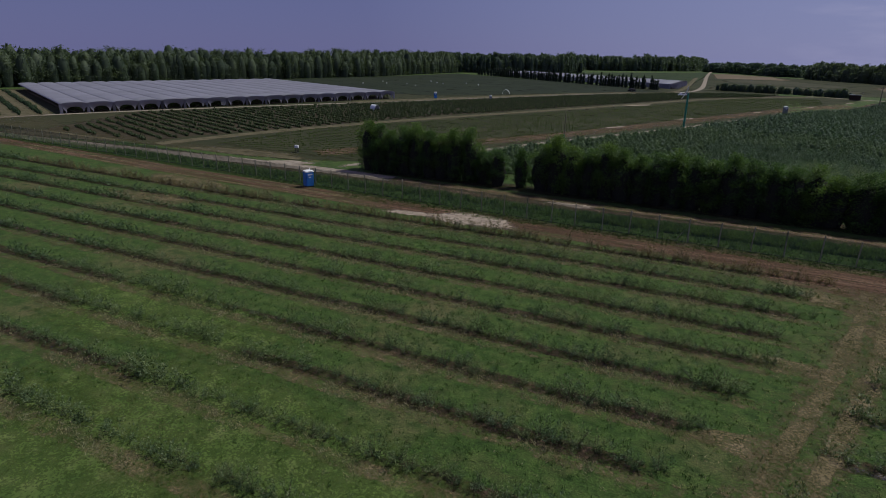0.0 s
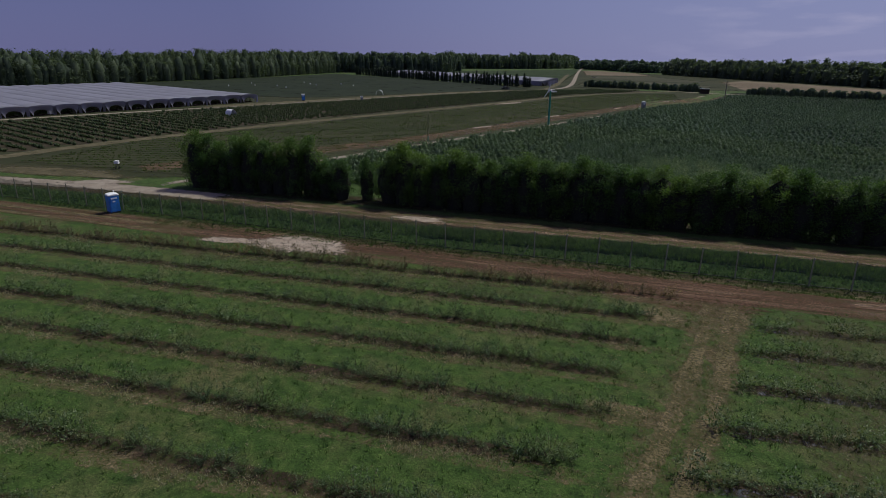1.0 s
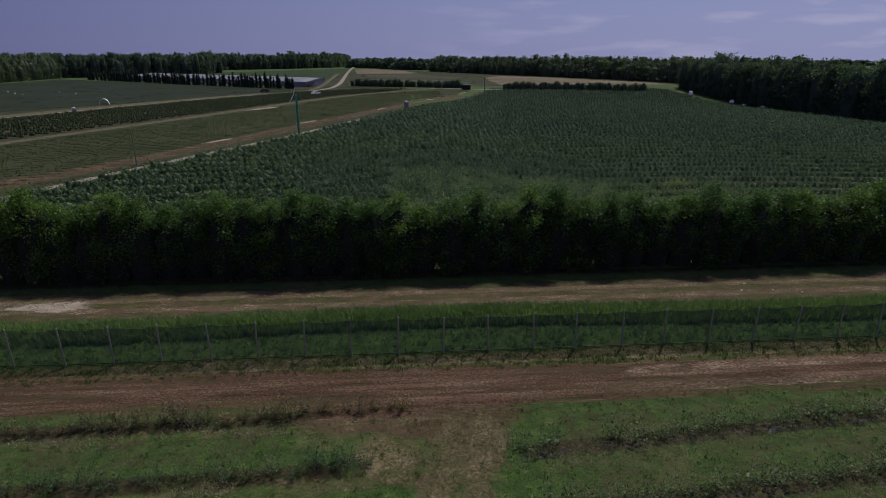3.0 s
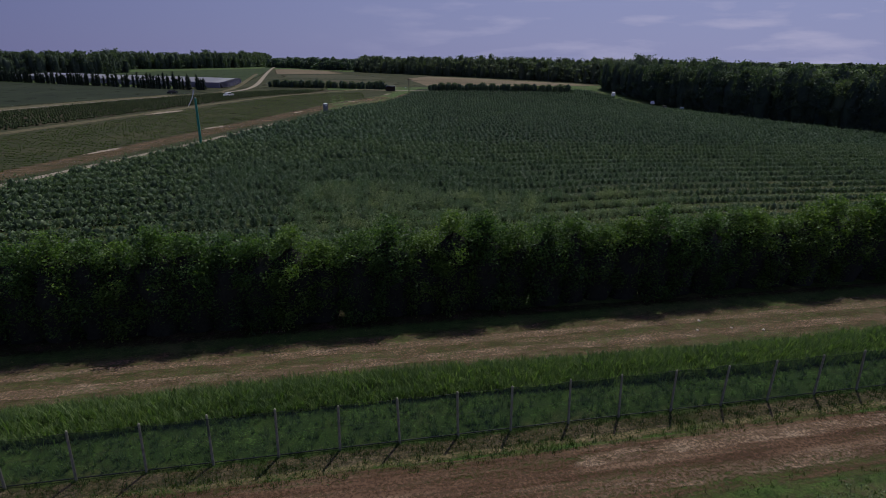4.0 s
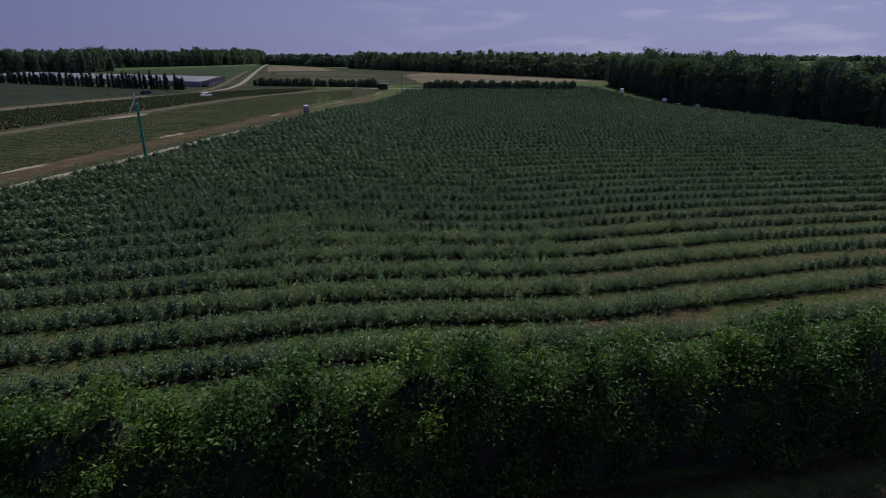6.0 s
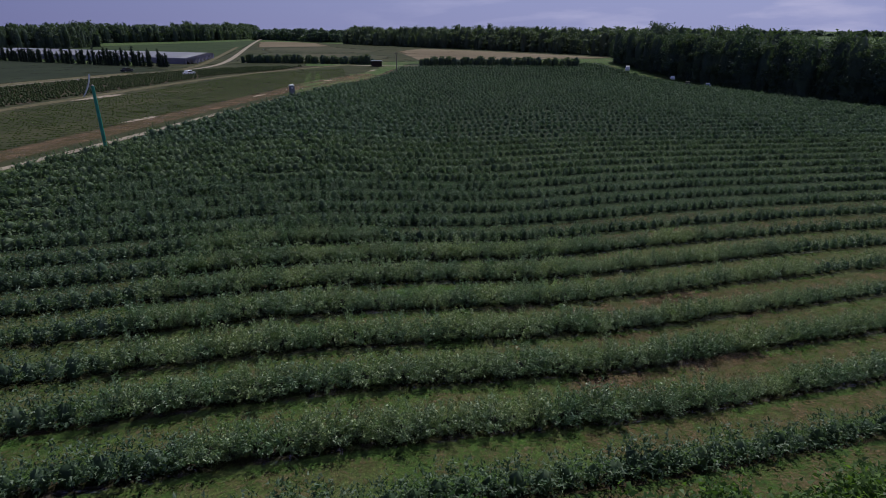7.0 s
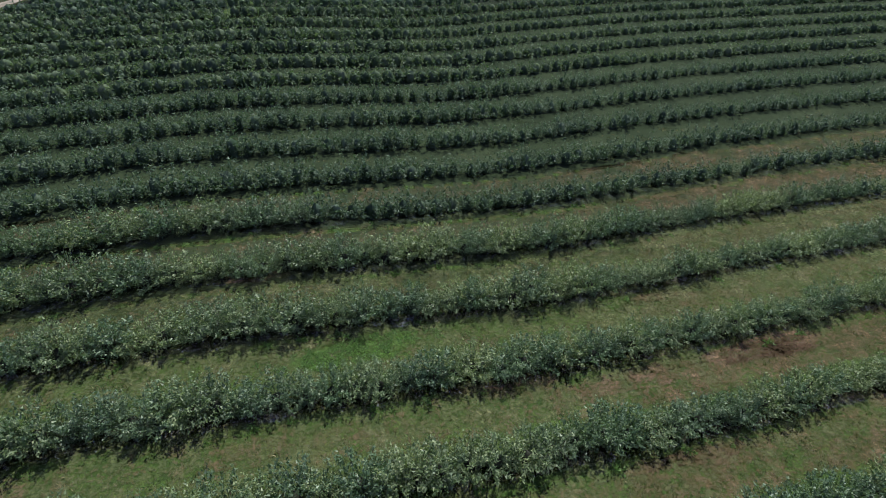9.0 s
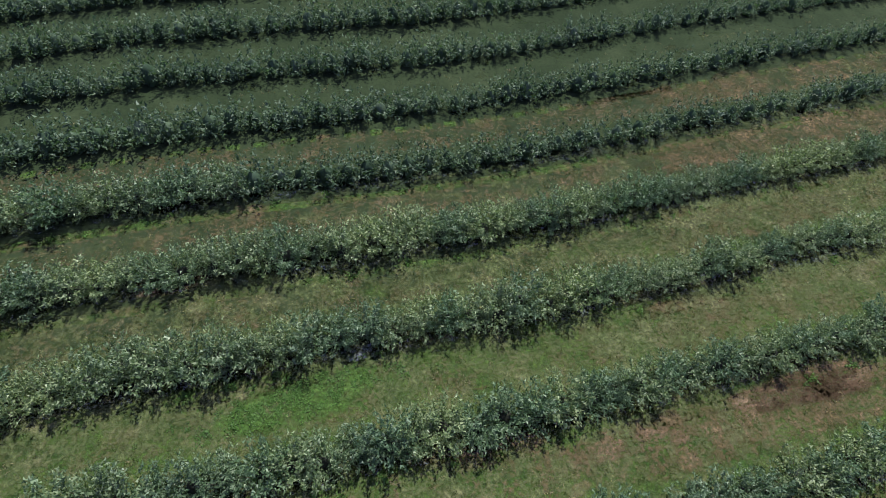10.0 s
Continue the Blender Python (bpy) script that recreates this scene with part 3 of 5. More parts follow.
strip("track_between_fields", [(-92, 70), (-86, 100), (-70, 140), (-44, 196), (-12, 272), (30, 314)], 5.0, M_TRACK, "dry grass track between the raspberry and low crop", "track", 6)
strip("field_path", [(-52, 70), (-46, 80), (-31.2, 115), (-13.5, 150), (0, 184)], 2.2, M_ROAD, "pale sandy path along the berry field", "path", 4)
strip("field_path", [(-1, 181), (8.6, 205), (39, 277), (45, 292)], 1.6, M_RUT, "pale broken path along the far berry field", "path", 4)
strip("path_verge", [(-62, 78), (-36, 117), (-18, 158), (0, 200), (34, 277)], 7.5, M_REDDRY, "worn dry verge beside the path", "soil", 4)
strip("path_soil", [(-52, 88), (-38, 112), (-21, 147), (-6, 184)], 5.0, M_TRODDEN, "bare brown soil beside the path", "soil", 4)
for cx, cy, rx, ry in ((-14.0, 176.0, 5.5, 1.3), (-26.4, 145.0, 5.0, 1.0), (3.2, 209.0, 3.2, 0.9), (19.8, 247.5, 3.6, 1.0), (36.0, 288.0, 4.5, 1.0)):
    blot("path_verge_sand", cx, cy, rx, ry, 62, M_SANDY, "pale sand spill beside the path", "sand")
strip("cross_path", [(20, 314), (50, 302), (90, 297), (130, 290)], 3.0, M_ROAD, "pale track before the far tree belt", "path", 5)
blot("sand_patch_far", -33, 214, 9, 2.2, 60, M_SANDY, "pale sandy spot at the field edge", "sand")
strip("road_by_hedge", [(-160, 64), (-125, 62.2), (-88, 65), (-60, 66.6), (-40, 66.4), (-14, 65.9), (30, 65.7), (90, 65.9)], 5.8, M_GRASSROAD, "brown dirt road between hedge and tall grass", "road", 3)
strip("road_by_hedge_sand", [(-140, 63), (-125, 62.2), (-88, 65), (-60, 67.4), (-48, 67.6), (-38, 67.2)], 4.2, M_ROAD, "pale sandy stretch of the farm road", "road", 3)
for yy in (66.6, 64.9):
    strip("wheel_rut", [(-40, yy + 0.5), (-14, yy), (30, yy), (90, yy + 0.2)], 1.0, M_RUT, "pale wheel rut in the dirt road", "track", 1.5, 0.5)
blot("sand_patch", -14.2, 65.9, 3.4, 1.1, 0, M_SANDY, "pale sand patch on the dirt road", "sand")
blot("worn_junction", -72, 72.5, 16, 3.0, 5, M_TRACK, "worn dry ground at the field junction", "soil")
blot("worn_junction", -118, 68, 22, 3.5, 4, M_TRACK, "worn dry ground beside the farm road", "soil")
blot("sand_patch", -60, 69.3, 5, 1.8, 20, M_ROAD, "pale sandy junction beside the hedge", "sand")
strip("fence_verge", [(-100, 57.4), (-40, 57.2), (0, 56.9), (60, 56.9)], 1.6, M_DRY, "dry grass along the fence foot", "grass", 2)
strip("headland_crust", [(-34, 55.6), (0, 55.2), (14, 54.8), (40, 54.6), (90, 54.6)], 3.2, M_DIRT, "packed reddish dirt in the middle of the track", "path", 2)
strip("headland_track", [(-160, 59), (-101, 58.0), (-70, 56.3), (-32, 55.2), (0, 54.6), (12, 54.0), (32, 54.3), (90, 54.6)], 4.6, M_DIRT, "brown dirt track between fence and berry rows", "track", 3)
for yy in (55.4, 53.6):
    strip("wheel_rut", [(21, yy - 0.3), (32, yy), (60, yy), (90, yy)], 1.0, M_RUT, "pale wheel rut in the dirt track", "track", 1.5, 0.4)
    strip("wheel_rut", [(-110, yy + 3), (-70, yy + 1.2), (-34, yy + 0.6)], 0.8, M_DRY, "dry wheel rut in the dirt track", "track", 1.5, 0.4)
blot("sand_patch", -21.8, 54.5, 6.0, 2.7, 3, M_SANDY, "broad pale sand patch on the dirt track", "sand")
blot("sand_patch", -28.5, 53.6, 3.5, 1.0, 8, M_SANDY, "pale sand patch on the dirt track", "sand")
blot("dirt_fan", 10.5, 52.3, 6.5, 3.0, 0, M_DIRT, "bare brown soil where two tracks meet", "soil")
strip("crossing_track", [(13.5, 54), (11.6, 46), (10.2, 40), (6.8, 28), (2.2, 14), (-3, -4)], 4.4, M_TRODDEN, "dry trodden track between the berry blocks", "track", 2)
strip("crossing_rut", [(12.4, 53), (11.2, 47), (9.6, 40), (6.1, 28), (1.8, 14)], 1.1, M_DRY, "pale trodden rut", "track", 1.5, 0.5)
strip("crossing_rut", [(13.8, 53), (12.6, 47), (11.2, 40), (7.7, 28), (3.4, 14)], 1.1, M_DRY, "dry trodden rut", "track", 1.5, 0.5)
for cx, cy, rx, ry, tn in ((12.7, 49.4, 2.0, 2.6, 0), (10.4, 47.8, 1.8, 1.2, 0), (11.8, 44.0, 1.2, 2.4, 0), (-62, 52, 9, 3, 0), (-58, 44, 8, 2.5, 0), (-46, 56, 8, 1.5, 0), (9, 49, 2.0, 1.6, 0), (6.5, 36.5, 2.6, 1.2, 0), (4.5, 27.5, 2.6, 1.2, 0)):
    blot("dry_spot", cx, cy, rx, ry, tn, M_DRY, "dry tan grass spot", "grass")
draped("alley_weeds", [(-40, 77), (169.2, 90.1), (161.9, 136.7), (-30, 102)], M_ALLEY, "olive and brown weeds mixed into the grass alleys", "weeds", 14)
area("olive_weeds", [(11, 22), (70, 20), (70, 53), (15, 53)], M_OLIVE, "olive and brown weeds mixed into the grass", "weeds", 4)
strip("olive_weeds", [(-70, 49.6), (-20, 49.7), (6, 49.8)], 2.4, M_OLIVE, "olive and brown weeds beside the track", "weeds", 4)
blot("fresh_grass", -16, 16.5, 16, 5.5, 0, M_FRESH, "bright yellow-green grass between the young rows", "grass")
blot("fresh_grass", -24, 12.5, 18, 4, 0, M_FRESH, "bright yellow-green grass between the young rows", "grass")
blot("fresh_grass", -30, 24, 12, 5, 0, M_FRESH, "bright yellow-green grass between the young rows", "grass")
for i in range(9):
    ya = 79.05 + (i - 1) * 4.05 + 2.05
    for xa, xb, w, mt in ((-20, 32 + 2 * i, 2.2, M_RUSTALLEY), (27 + 2 * i, 110, 2.6, M_RUSTY)):
        strip("rusty_weeds", [(xa, ya + (xa - 30) * 0.0594), (xb, ya + (xb - 30) * 0.0594)], w, mt, "reddish dry weeds along the middle of an alley", "weeds", 9, 0.4)
    strip("green_line", [(4, ya + 0.75 - 26 * 0.0594), (80, ya + 0.75 + 50 * 0.0594)], 0.5, M_LUSH, "line of fresh green grass along an alley", "grass", 3, 0.5)
for cx, cy in ((38.9, 93.4), (30.2, 92.6), (28.6, 92.5), (42.2, 93.7), (47, 86.6), (44.5, 86.0), (41, 89.2), (52, 91.0), (38.5, 84.6), (49, 95.2), (43, 85.4), (33, 92.8), (28.5, 88.2), (55, 87.5), (36, 100.5), (20, 90.4)):
    blot("bare_spot", cx, cy, 0.40 + 0.02 * (cx % 9), 0.24, 20, M_DRY, "small pale bare spot in the weeds", "soil", 12)
for xa, ya, xb, yb in ((39.0, 98.9, 60.0, 100.6), (38.0, 103.1, 62.0, 103.9), (38.5, 100.0, 58.0, 101.6)):
    strip("pale_line", [(xa, ya), (xb, yb)], 0.55, M_PALELINE, "pale line of trodden grass along an alley", "weeds", 1.2, 0.5)
for cx, cy, rx, ry in ((13.5, 98.3, 2.2, 0.55), (30.5, 94.4, 2.6, 0.6), (35.2, 94.0, 3.0, 0.7), (42.0, 94.6, 3.6, 0.8), (33.0, 86.0, 3.4, 0.8), (40.0, 86.8, 4.0, 0.9), (36.0, 90.2, 2.4, 0.5), (20.0, 102.4, 2.2, 0.5), (47.0, 91.4, 3.2, 0.8)):
    blot("rust_spot", cx, cy, rx, ry, 3.5, M_REDDRY, "rusty dry weeds in the middle of an alley", "weeds", 18)
blot("red_soil", 62, 114, 7, 3.2, 8, M_REDDRY, "bare reddish soil between the rows", "soil")
blot("red_soil", 72, 100, 9, 2.6, 6, M_REDDRY, "bare reddish soil between the rows", "soil")
blot("red_soil", 84, 112, 10, 2.6, 6, M_REDDRY, "bare reddish soil between the rows", "soil")
blot("lush_weeds", 24.6, 97.1, 3.6, 1.0, 11, M_LUSH, "bright green weeds beside a berry row", "weeds")
blot("lush_weeds", 25.5, 90.6, 2.2, 1.0, 3.5, M_LUSH, "bright green weeds beside a berry row", "weeds")

# ---------------------------------------------------------------- plants


def bush_proto(stems, high, spread, per, leaf, seed, start=0.25, along=1.0, full=0.0, thin=0.5, loose=1.0):
    """Stems that fan out from the foot, and leaves along them."""
    r = np.random.default_rng(seed)
    lines, pts, ways = [], [], []
    for i in range(stems):
        a = r.uniform(0, 2 * math.pi)
        out = spread * math.sqrt(r.uniform(0.05, 1))
        h = high * r.uniform(0.7, 1.06) * (1 - 0.5 * (out / spread) ** 2)
        if i % 5 < 2:
            out, h = spread * r.uniform(0.7, 1.05), high * r.uniform(0.18, 0.58)
        tip = np.array((math.cos(a) * out * along, math.sin(a) * out, h))
        foot = np.array((math.cos(a) * 0.08, math.sin(a) * 0.08, -0.02))
        mid = foot * 0.45 + tip * 0.55 + r.normal(size=3) * 0.05 + np.array((0, 0, 0.08 * high))
        t = np.array((0, 0.3, 0.65, 1))
        ln = np.array([(1 - s) ** 2 * foot + 2 * s * (1 - s) * mid + s * s * tip for s in t])
        lines.append(ln)
        s = r.uniform(start, 1.03, per)
        c = ((1 - s) ** 2)[:, None] * foot + (2 * s * (1 - s))[:, None] * mid + (s * s)[:, None] * tip
        pts.append(c + r.normal(size=(per, 3)) * (0.035 + 0.03 * spread) * loose * (1.25 - 0.5 * s)[:, None])
        ways.append(np.tile((tip - mid) / (np.linalg.norm(tip - mid) + 1e-6), (per, 1)))
    pts = np.concatenate(pts)
    pts[:, 2] = np.maximum(pts[:, 2], 0.05)
    v, f = leaves(pts, leaf, thin, 0.7, r, np.concatenate(ways))
    if full:
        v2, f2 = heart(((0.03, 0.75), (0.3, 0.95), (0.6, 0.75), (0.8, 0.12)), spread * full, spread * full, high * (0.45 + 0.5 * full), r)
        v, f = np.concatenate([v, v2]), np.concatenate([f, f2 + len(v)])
    return lines, (v, f)


def plant_thing(name, lines, lf, r0, leafmat, label, category, group, stem_name="stem", core=None):
    top = tagged(new(name), label, category, group)
    v, f = tubes([ln[::3] if len(ln) == 4 else ln for ln in lines[:10]], r0, r0 * 0.35, 3)
    part(stem_name, mesh_np(stem_name, v, f, M_BARK), top)
    part("foliage", mesh_np("foliage", lf[0], lf[1], leafmat), top)
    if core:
        # Dark dome: shade between the stems put in as colour.
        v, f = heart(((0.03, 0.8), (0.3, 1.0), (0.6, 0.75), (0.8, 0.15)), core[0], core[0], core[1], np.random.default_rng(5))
        part("core", mesh_np("core", v, f, M_CORE_SHADE), top, "dome painted dark for the shaded inside of the bush")
    return top


def place(x, y, turn=0.0, s=1.0, sz=1.0, z=0.0):
    return Matrix.Translation((x, y, z + dip(x, y))) @ Matrix.Rotation(turn, 4, "Z") @ Matrix.Diagonal((s, s, s * sz, 1))


def put_copies(protos, places):
    """Copies of the first-built plants, at the given places; the first-built ones stand at the first places."""
    for i, (x, y, turn, s, sz) in enumerate(places):
        if i < len(protos):
            protos[i].matrix_basis = place(x, y, turn, s, sz)
        else:
            ob = copy_thing(protos[i % len(protos)], Matrix())
            ob.matrix_basis = place(x, y, turn, s, sz)


# berry field beyond the hedge
ROW_SLOPE, ROW_STEP, ROW_FIRST = math.tan(radians(3.4)), 4.05, 79.05
FIELD2 = [(-44.6, 76), (-29.6, 113), (-10.6, 150), (11.4, 205), (42.4, 277), (49, 298), (130, 301), (140.5, 263), (146.5, 240), (156, 206), (174, 158), (196, 112), (196, 74)]
near2, close2, mid2, far2 = [], [], [], []
rows2 = []
for i in range(64):
    y0 = ROW_FIRST + i * ROW_STEP
    rows2.append(y0)
    x = -48.0 + rng.uniform(0, 1)
    while x < 190:
        y = y0 + (x - 30) * ROW_SLOPE + rng.normal() * 0.08
        step = rng.uniform(0.85, 1.1)
        if y > 75.6 and inside(FIELD2, x, y) and rng.uniform() > 0.004:
            dry = smooth01((x - 30) / 18) * (1 - smooth01((x - 80) / 40))
            s = rng.uniform(0.82, 1.12) * (1 - 0.2 * dry) * (1.06 - 0.06 * smooth01((x - 16) / 10))
            turn, sz = rng.uniform(0, 6.28), rng.uniform(0.88, 1.12)
            if 82 < y < 113 and 8 < x < 55 and len(near2) < 300:
                near2.append((x, y, turn, s, sz))
            elif y < 126 and -4 < x < 74:
                close2.append((x, y, 0.0, turn, s, sz))
            elif y < 150:
                mid2.append((x, y, 0.0, turn, s, sz))
            else:
                far2.append((x, y, 0.0, turn, s * 1.08, sz))
                step *= 1.25
        x += step
protos = []
for k in range(5):
    lines, lf = bush_proto(50, 1.76, 1.08, 42, 0.114, 20 + k, 0.06, thin=0.5, loose=1.0)
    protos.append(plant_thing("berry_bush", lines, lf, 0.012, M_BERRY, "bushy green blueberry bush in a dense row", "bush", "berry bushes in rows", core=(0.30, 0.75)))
put_copies(protos, near2)
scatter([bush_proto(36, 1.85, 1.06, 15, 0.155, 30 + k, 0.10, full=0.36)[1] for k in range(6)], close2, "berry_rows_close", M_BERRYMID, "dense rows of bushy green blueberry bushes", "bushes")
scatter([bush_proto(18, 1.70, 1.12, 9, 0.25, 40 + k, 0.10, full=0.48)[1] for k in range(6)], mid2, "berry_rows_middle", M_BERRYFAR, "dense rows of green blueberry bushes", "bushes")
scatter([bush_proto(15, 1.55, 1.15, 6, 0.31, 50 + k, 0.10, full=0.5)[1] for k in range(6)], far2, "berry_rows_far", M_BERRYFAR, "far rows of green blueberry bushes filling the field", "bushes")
for y0 in rows2[:12]:
    a, b = max(-40, 30 + (76 - y0) / ROW_SLOPE), 100
    # Soil strip that also paints the shadow along the row's foot.
    strip("row_soil_shade", [(a, y0 + (a - 30) * ROW_SLOPE - 0.2), (b, y0 + (b - 30) * ROW_SLOPE - 0.2)], 1.2, M_SHADED_MULCH, "dark soil strip with painted foot shadow under a berry row", "soil", 3)
for y0 in rows2[1:8]:
    strip("mulch_film", [(8, y0 - 22 * ROW_SLOPE - 0.5), (60, y0 + 30 * ROW_SLOPE - 0.5)], 0.7, M_GREY, "torn grey mulch film showing under a row", "film", 1.5, 0.6)

# young berry rows on the camera's side of the fence
near1, rest1, brown1 = [], [], []
LEFT_ROWS = [15.7, 19.8, 24.2, 28.2, 32.4, 36.5, 40.5, 44.6, 48.4]
LEFT_SLOPE, RIGHT_SLOPE = 0.037, 0.088
for y0 in LEFT_ROWS + [52.3]:
    xe = 8.4 - max(0, 44 - y0) * 0.34 + (1.6 if y0 == 52.3 else 0)
    x = xe - 0.3
    while x > -115:
        y = y0 + rng.normal() * 0.12 + LEFT_SLOPE * (max(x, -60) - 8)
        if rng.uniform() > (0.03 if y0 == 52.3 else 0.08):
            swell = 0.97 + 0.24 * math.sin(x * 0.62 + y0 * 2.1) * math.sin(x * 0.23 + y0)
            row = (x, y, rng.uniform(0, 6.28), rng.uniform(0.7, 1.2) * swell, rng.uniform(0.85, 1.2))
            if y0 == 52.3 and len(brown1) < 150:
                brown1.append(row)
            elif x > -17 and len(near1) < 290:
                near1.append(row)
            else:
                rest1.append((row[0], row[1], 0.0, *row[2:]))
        x -= rng.uniform(0.5, 0.8) if y0 == 52.3 else rng.uniform(0.62, 1.0)
    bend = [(-110, y0 - 68 * LEFT_SLOPE), (-60, y0 - 68 * LEFT_SLOPE), (xe, y0 + (xe - 8) * LEFT_SLOPE)]
    # Mulch and the bushes' shadow line share this one dark strip.
    strip("row_soil_shade", [(px, py - 0.2) for px, py in bend], 1.3, M_SHADED_MULCH, "dark mulch strip with painted shadow under a young berry row", "soil", 2)
    strip("row_dry_edge", [(px, py - 0.95) for px, py in ((-60, bend[1][1]), (xe + 1.5, bend[2][1]))], 1.1, M_EDGE, "dry grass along a berry row", "grass", 2, 0.6)
RIGHT_ROWS = [48.9, 45.3, 41.1, 37.1, 33.1, 29.0, 24.9]
for y0 in RIGHT_ROWS:
    xs = 14.2 + (y0 - 48) * 0.34
    x = xs
    while x < 60:
        if rng.uniform() > 0.05 and not (y0 == 48.9 and 17.4 < x < 18.9):
            rest1.append((x, y0 + (x - 14) * RIGHT_SLOPE + rng.normal() * 0.12, 0.0, rng.uniform(0, 6.28), rng.uniform(0.75, 1.25), rng.uniform(0.85, 1.2)))
        x += rng.uniform(0.6, 0.95)
    ends = [(px, y0 + (px - 14) * RIGHT_SLOPE) for px in (xs - 0.5, 60)]
    strip("row_soil_shade", [(px, py - 0.2) for px, py in ends], 1.3, M_SHADED_MULCH, "dark mulch strip with painted shadow under a young berry row", "soil", 2)
    strip("mulch_film", [(px, py - 0.5) for px, py in ends], 0.6, M_GREY, "torn grey mulch film under a young row", "film", 1.5, 0.6)
protos = []
for k in range(5):
    lines, lf = bush_proto(22, 1.06, 0.64, 21, 0.085, 70 + k, 0.12, thin=0.42)
    protos.append(plant_thing("young_berry_bush", lines, lf, 0.010, M_YOUNG, "sparse young blueberry bush with thin upright shoots", "bush", "young berry bushes in rows"))
put_copies(protos, near1)
protos = []
for k in range(3):
    lines, lf = bush_proto(20, 1.15, 0.58, 18, 0.09, 80 + k, 0.15)
    protos.append(plant_thing("dry_berry_bush", lines, lf, 0.011, M_BROWNBUSH, "thin brownish berry bush with few leaves", "bush", "brownish bushes by the track"))
put_copies(protos, brown1)
scatter([bush_proto(20, 1.06, 0.66, 12, 0.105, 85 + k, 0.12)[1] for k in range(5)], [p for p in rest1 if p[0] > -45], "young_rows_middle", M_YOUNG, "rows of sparse young berry bushes", "bushes")
scatter([bush_proto(13, 1.0, 0.74, 8, 0.17, 90 + k, 0.08)[1] for k in range(5)], [p for p in rest1 if p[0] <= -45], "young_rows_outer", M_YOUNG, "outer rows of sparse young berry bushes", "bushes")

# tall grass between fence and road
bl_p, places = [], []
for k in range(5):
    r = np.random.default_rng(300 + k)
    vs, fs = [], []
    for j in range(14):
        a, lean, h = r.uniform(0, 6.28), r.uniform(0.2, 0.6), r.uniform(0.3, 0.78)
        c, s = math.cos(a), math.sin(a)
        ox, oy = r.normal(size=2) * 0.16
        w = r.uniform(0.016, 0.034)
        b0 = len(vs)
        vs += [(ox - s * w, oy + c * w, 0), (ox + s * w, oy - c * w, 0), (ox + c * lean * 0.4 + s * w, oy + s * lean * 0.4 - c * w, h * 0.65), (ox + c * lean * 0.4 - s * w, oy + s * lean * 0.4 + c * w, h * 0.65), (ox + c * lean, oy + s * lean, h)]
        fs += [(b0, b0 + 1, b0 + 2), (b0, b0 + 2, b0 + 3), (b0 + 3, b0 + 2, b0 + 4)]
    bl_p.append((np.array(vs), np.array(fs)))
for _ in range(8500):
    x = rng.uniform(-90, 75) if rng.uniform() < 0.35 else rng.uniform(-12, 52)
    q = rng.uniform(-1, 1)
    y = 61.9 + q * 1.35 + 0.4 * math.sin(x * 0.13)
    places.append((x, y, 0.0, rng.uniform(0, 6.28), rng.uniform(0.55, 0.95) * (1.1 - 0.35 * abs(q)), 1.15))
scatter(bl_p, places, "tall_grass", M_REED, "tall lush green grass along the netting fence", "grass")
places = [(rng.uniform(-60, 62), rng.uniform(57.9, 60.6), 0.0, rng.uniform(0, 6.28), rng.uniform(0.28, 0.5), 1.0) for _ in range(2200)]
scatter(bl_p, places, "fence_grass", M_REED, "knee-high grass behind the netting", "grass")
strip("lush_strip", [(-150, 61.5), (-100, 61.6), (-40, 61.2), (30, 60.8), (90, 60.8)], 6.4, M_LUSH, "lush green verge under the tall grass", "grass", 4)

tuft_p = []
for k in range(6):
    r = np.random.default_rng(330 + k)
    vs, fs = [], []
    for j in range(9):
        a, h, w = r.uniform(0, 6.28), r.uniform(0.07, 0.2), r.uniform(0.010, 0.022)
        c, s = math.cos(a), math.sin(a)
        ox, oy = r.normal(size=2) * 0.10
        ln = r.uniform(0.04, 0.16)
        b0 = len(vs)
        vs += [(ox - s * w, oy + c * w, 0), (ox + s * w, oy - c * w, 0), (ox + c * ln, oy + s * ln, h)]
        fs.append((b0, b0 + 1, b0 + 2))
    tuft_p.append((np.array(vs), np.array(fs)))
places = [(34 + rng.normal() * 24, rng.triangular(77, 84, 116), 0.0, rng.uniform(0, 6.28), rng.uniform(0.35, 0.85), 1.0) for _ in range(9000)]
scatter(tuft_p, places, "grass_tufts", M_TUFT, "tufts of rough grass in the alleys between rows", "grass")
places = [(rng.uniform(-30, 15), rng.uniform(13, 53), 0.0, rng.uniform(0, 6.28), rng.uniform(0.4, 1.0), 1.0) for _ in range(9000)]
places += [(rng.uniform(-40, 50), rng.uniform(55.8, 57.8), 0.0, rng.uniform(0, 6.28), rng.uniform(0.5, 1.3), 1.0) for _ in range(3000)]
places += [(rng.uniform(15, 52), rng.uniform(28, 53), 0.0, rng.uniform(0, 6.28), rng.uniform(0.4, 1.0), 1.0) for _ in range(4500)]
scatter(tuft_p, places, "sward_tufts", M_SWARD, "tufts of green grass between the young rows", "grass")
places = []
for y0 in LEFT_ROWS + [52.3]:
    for _ in range(1200):
        x = rng.uniform(-45, 7 - max(0, 44 - y0) * 0.34)
        if math.sin(x * 0.7 + y0 * 3) + 0.7 * math.sin(x * 0.31 + y0) < -0.25:
            continue
        places.append((x, y0 + LEFT_SLOPE * (x - 8) - 0.85 + rng.normal() * 0.3 + 0.3 * math.sin(x * 0.9 + y0), 0.0, rng.uniform(0, 6.28), rng.uniform(0.4, 1.2), 0.6))
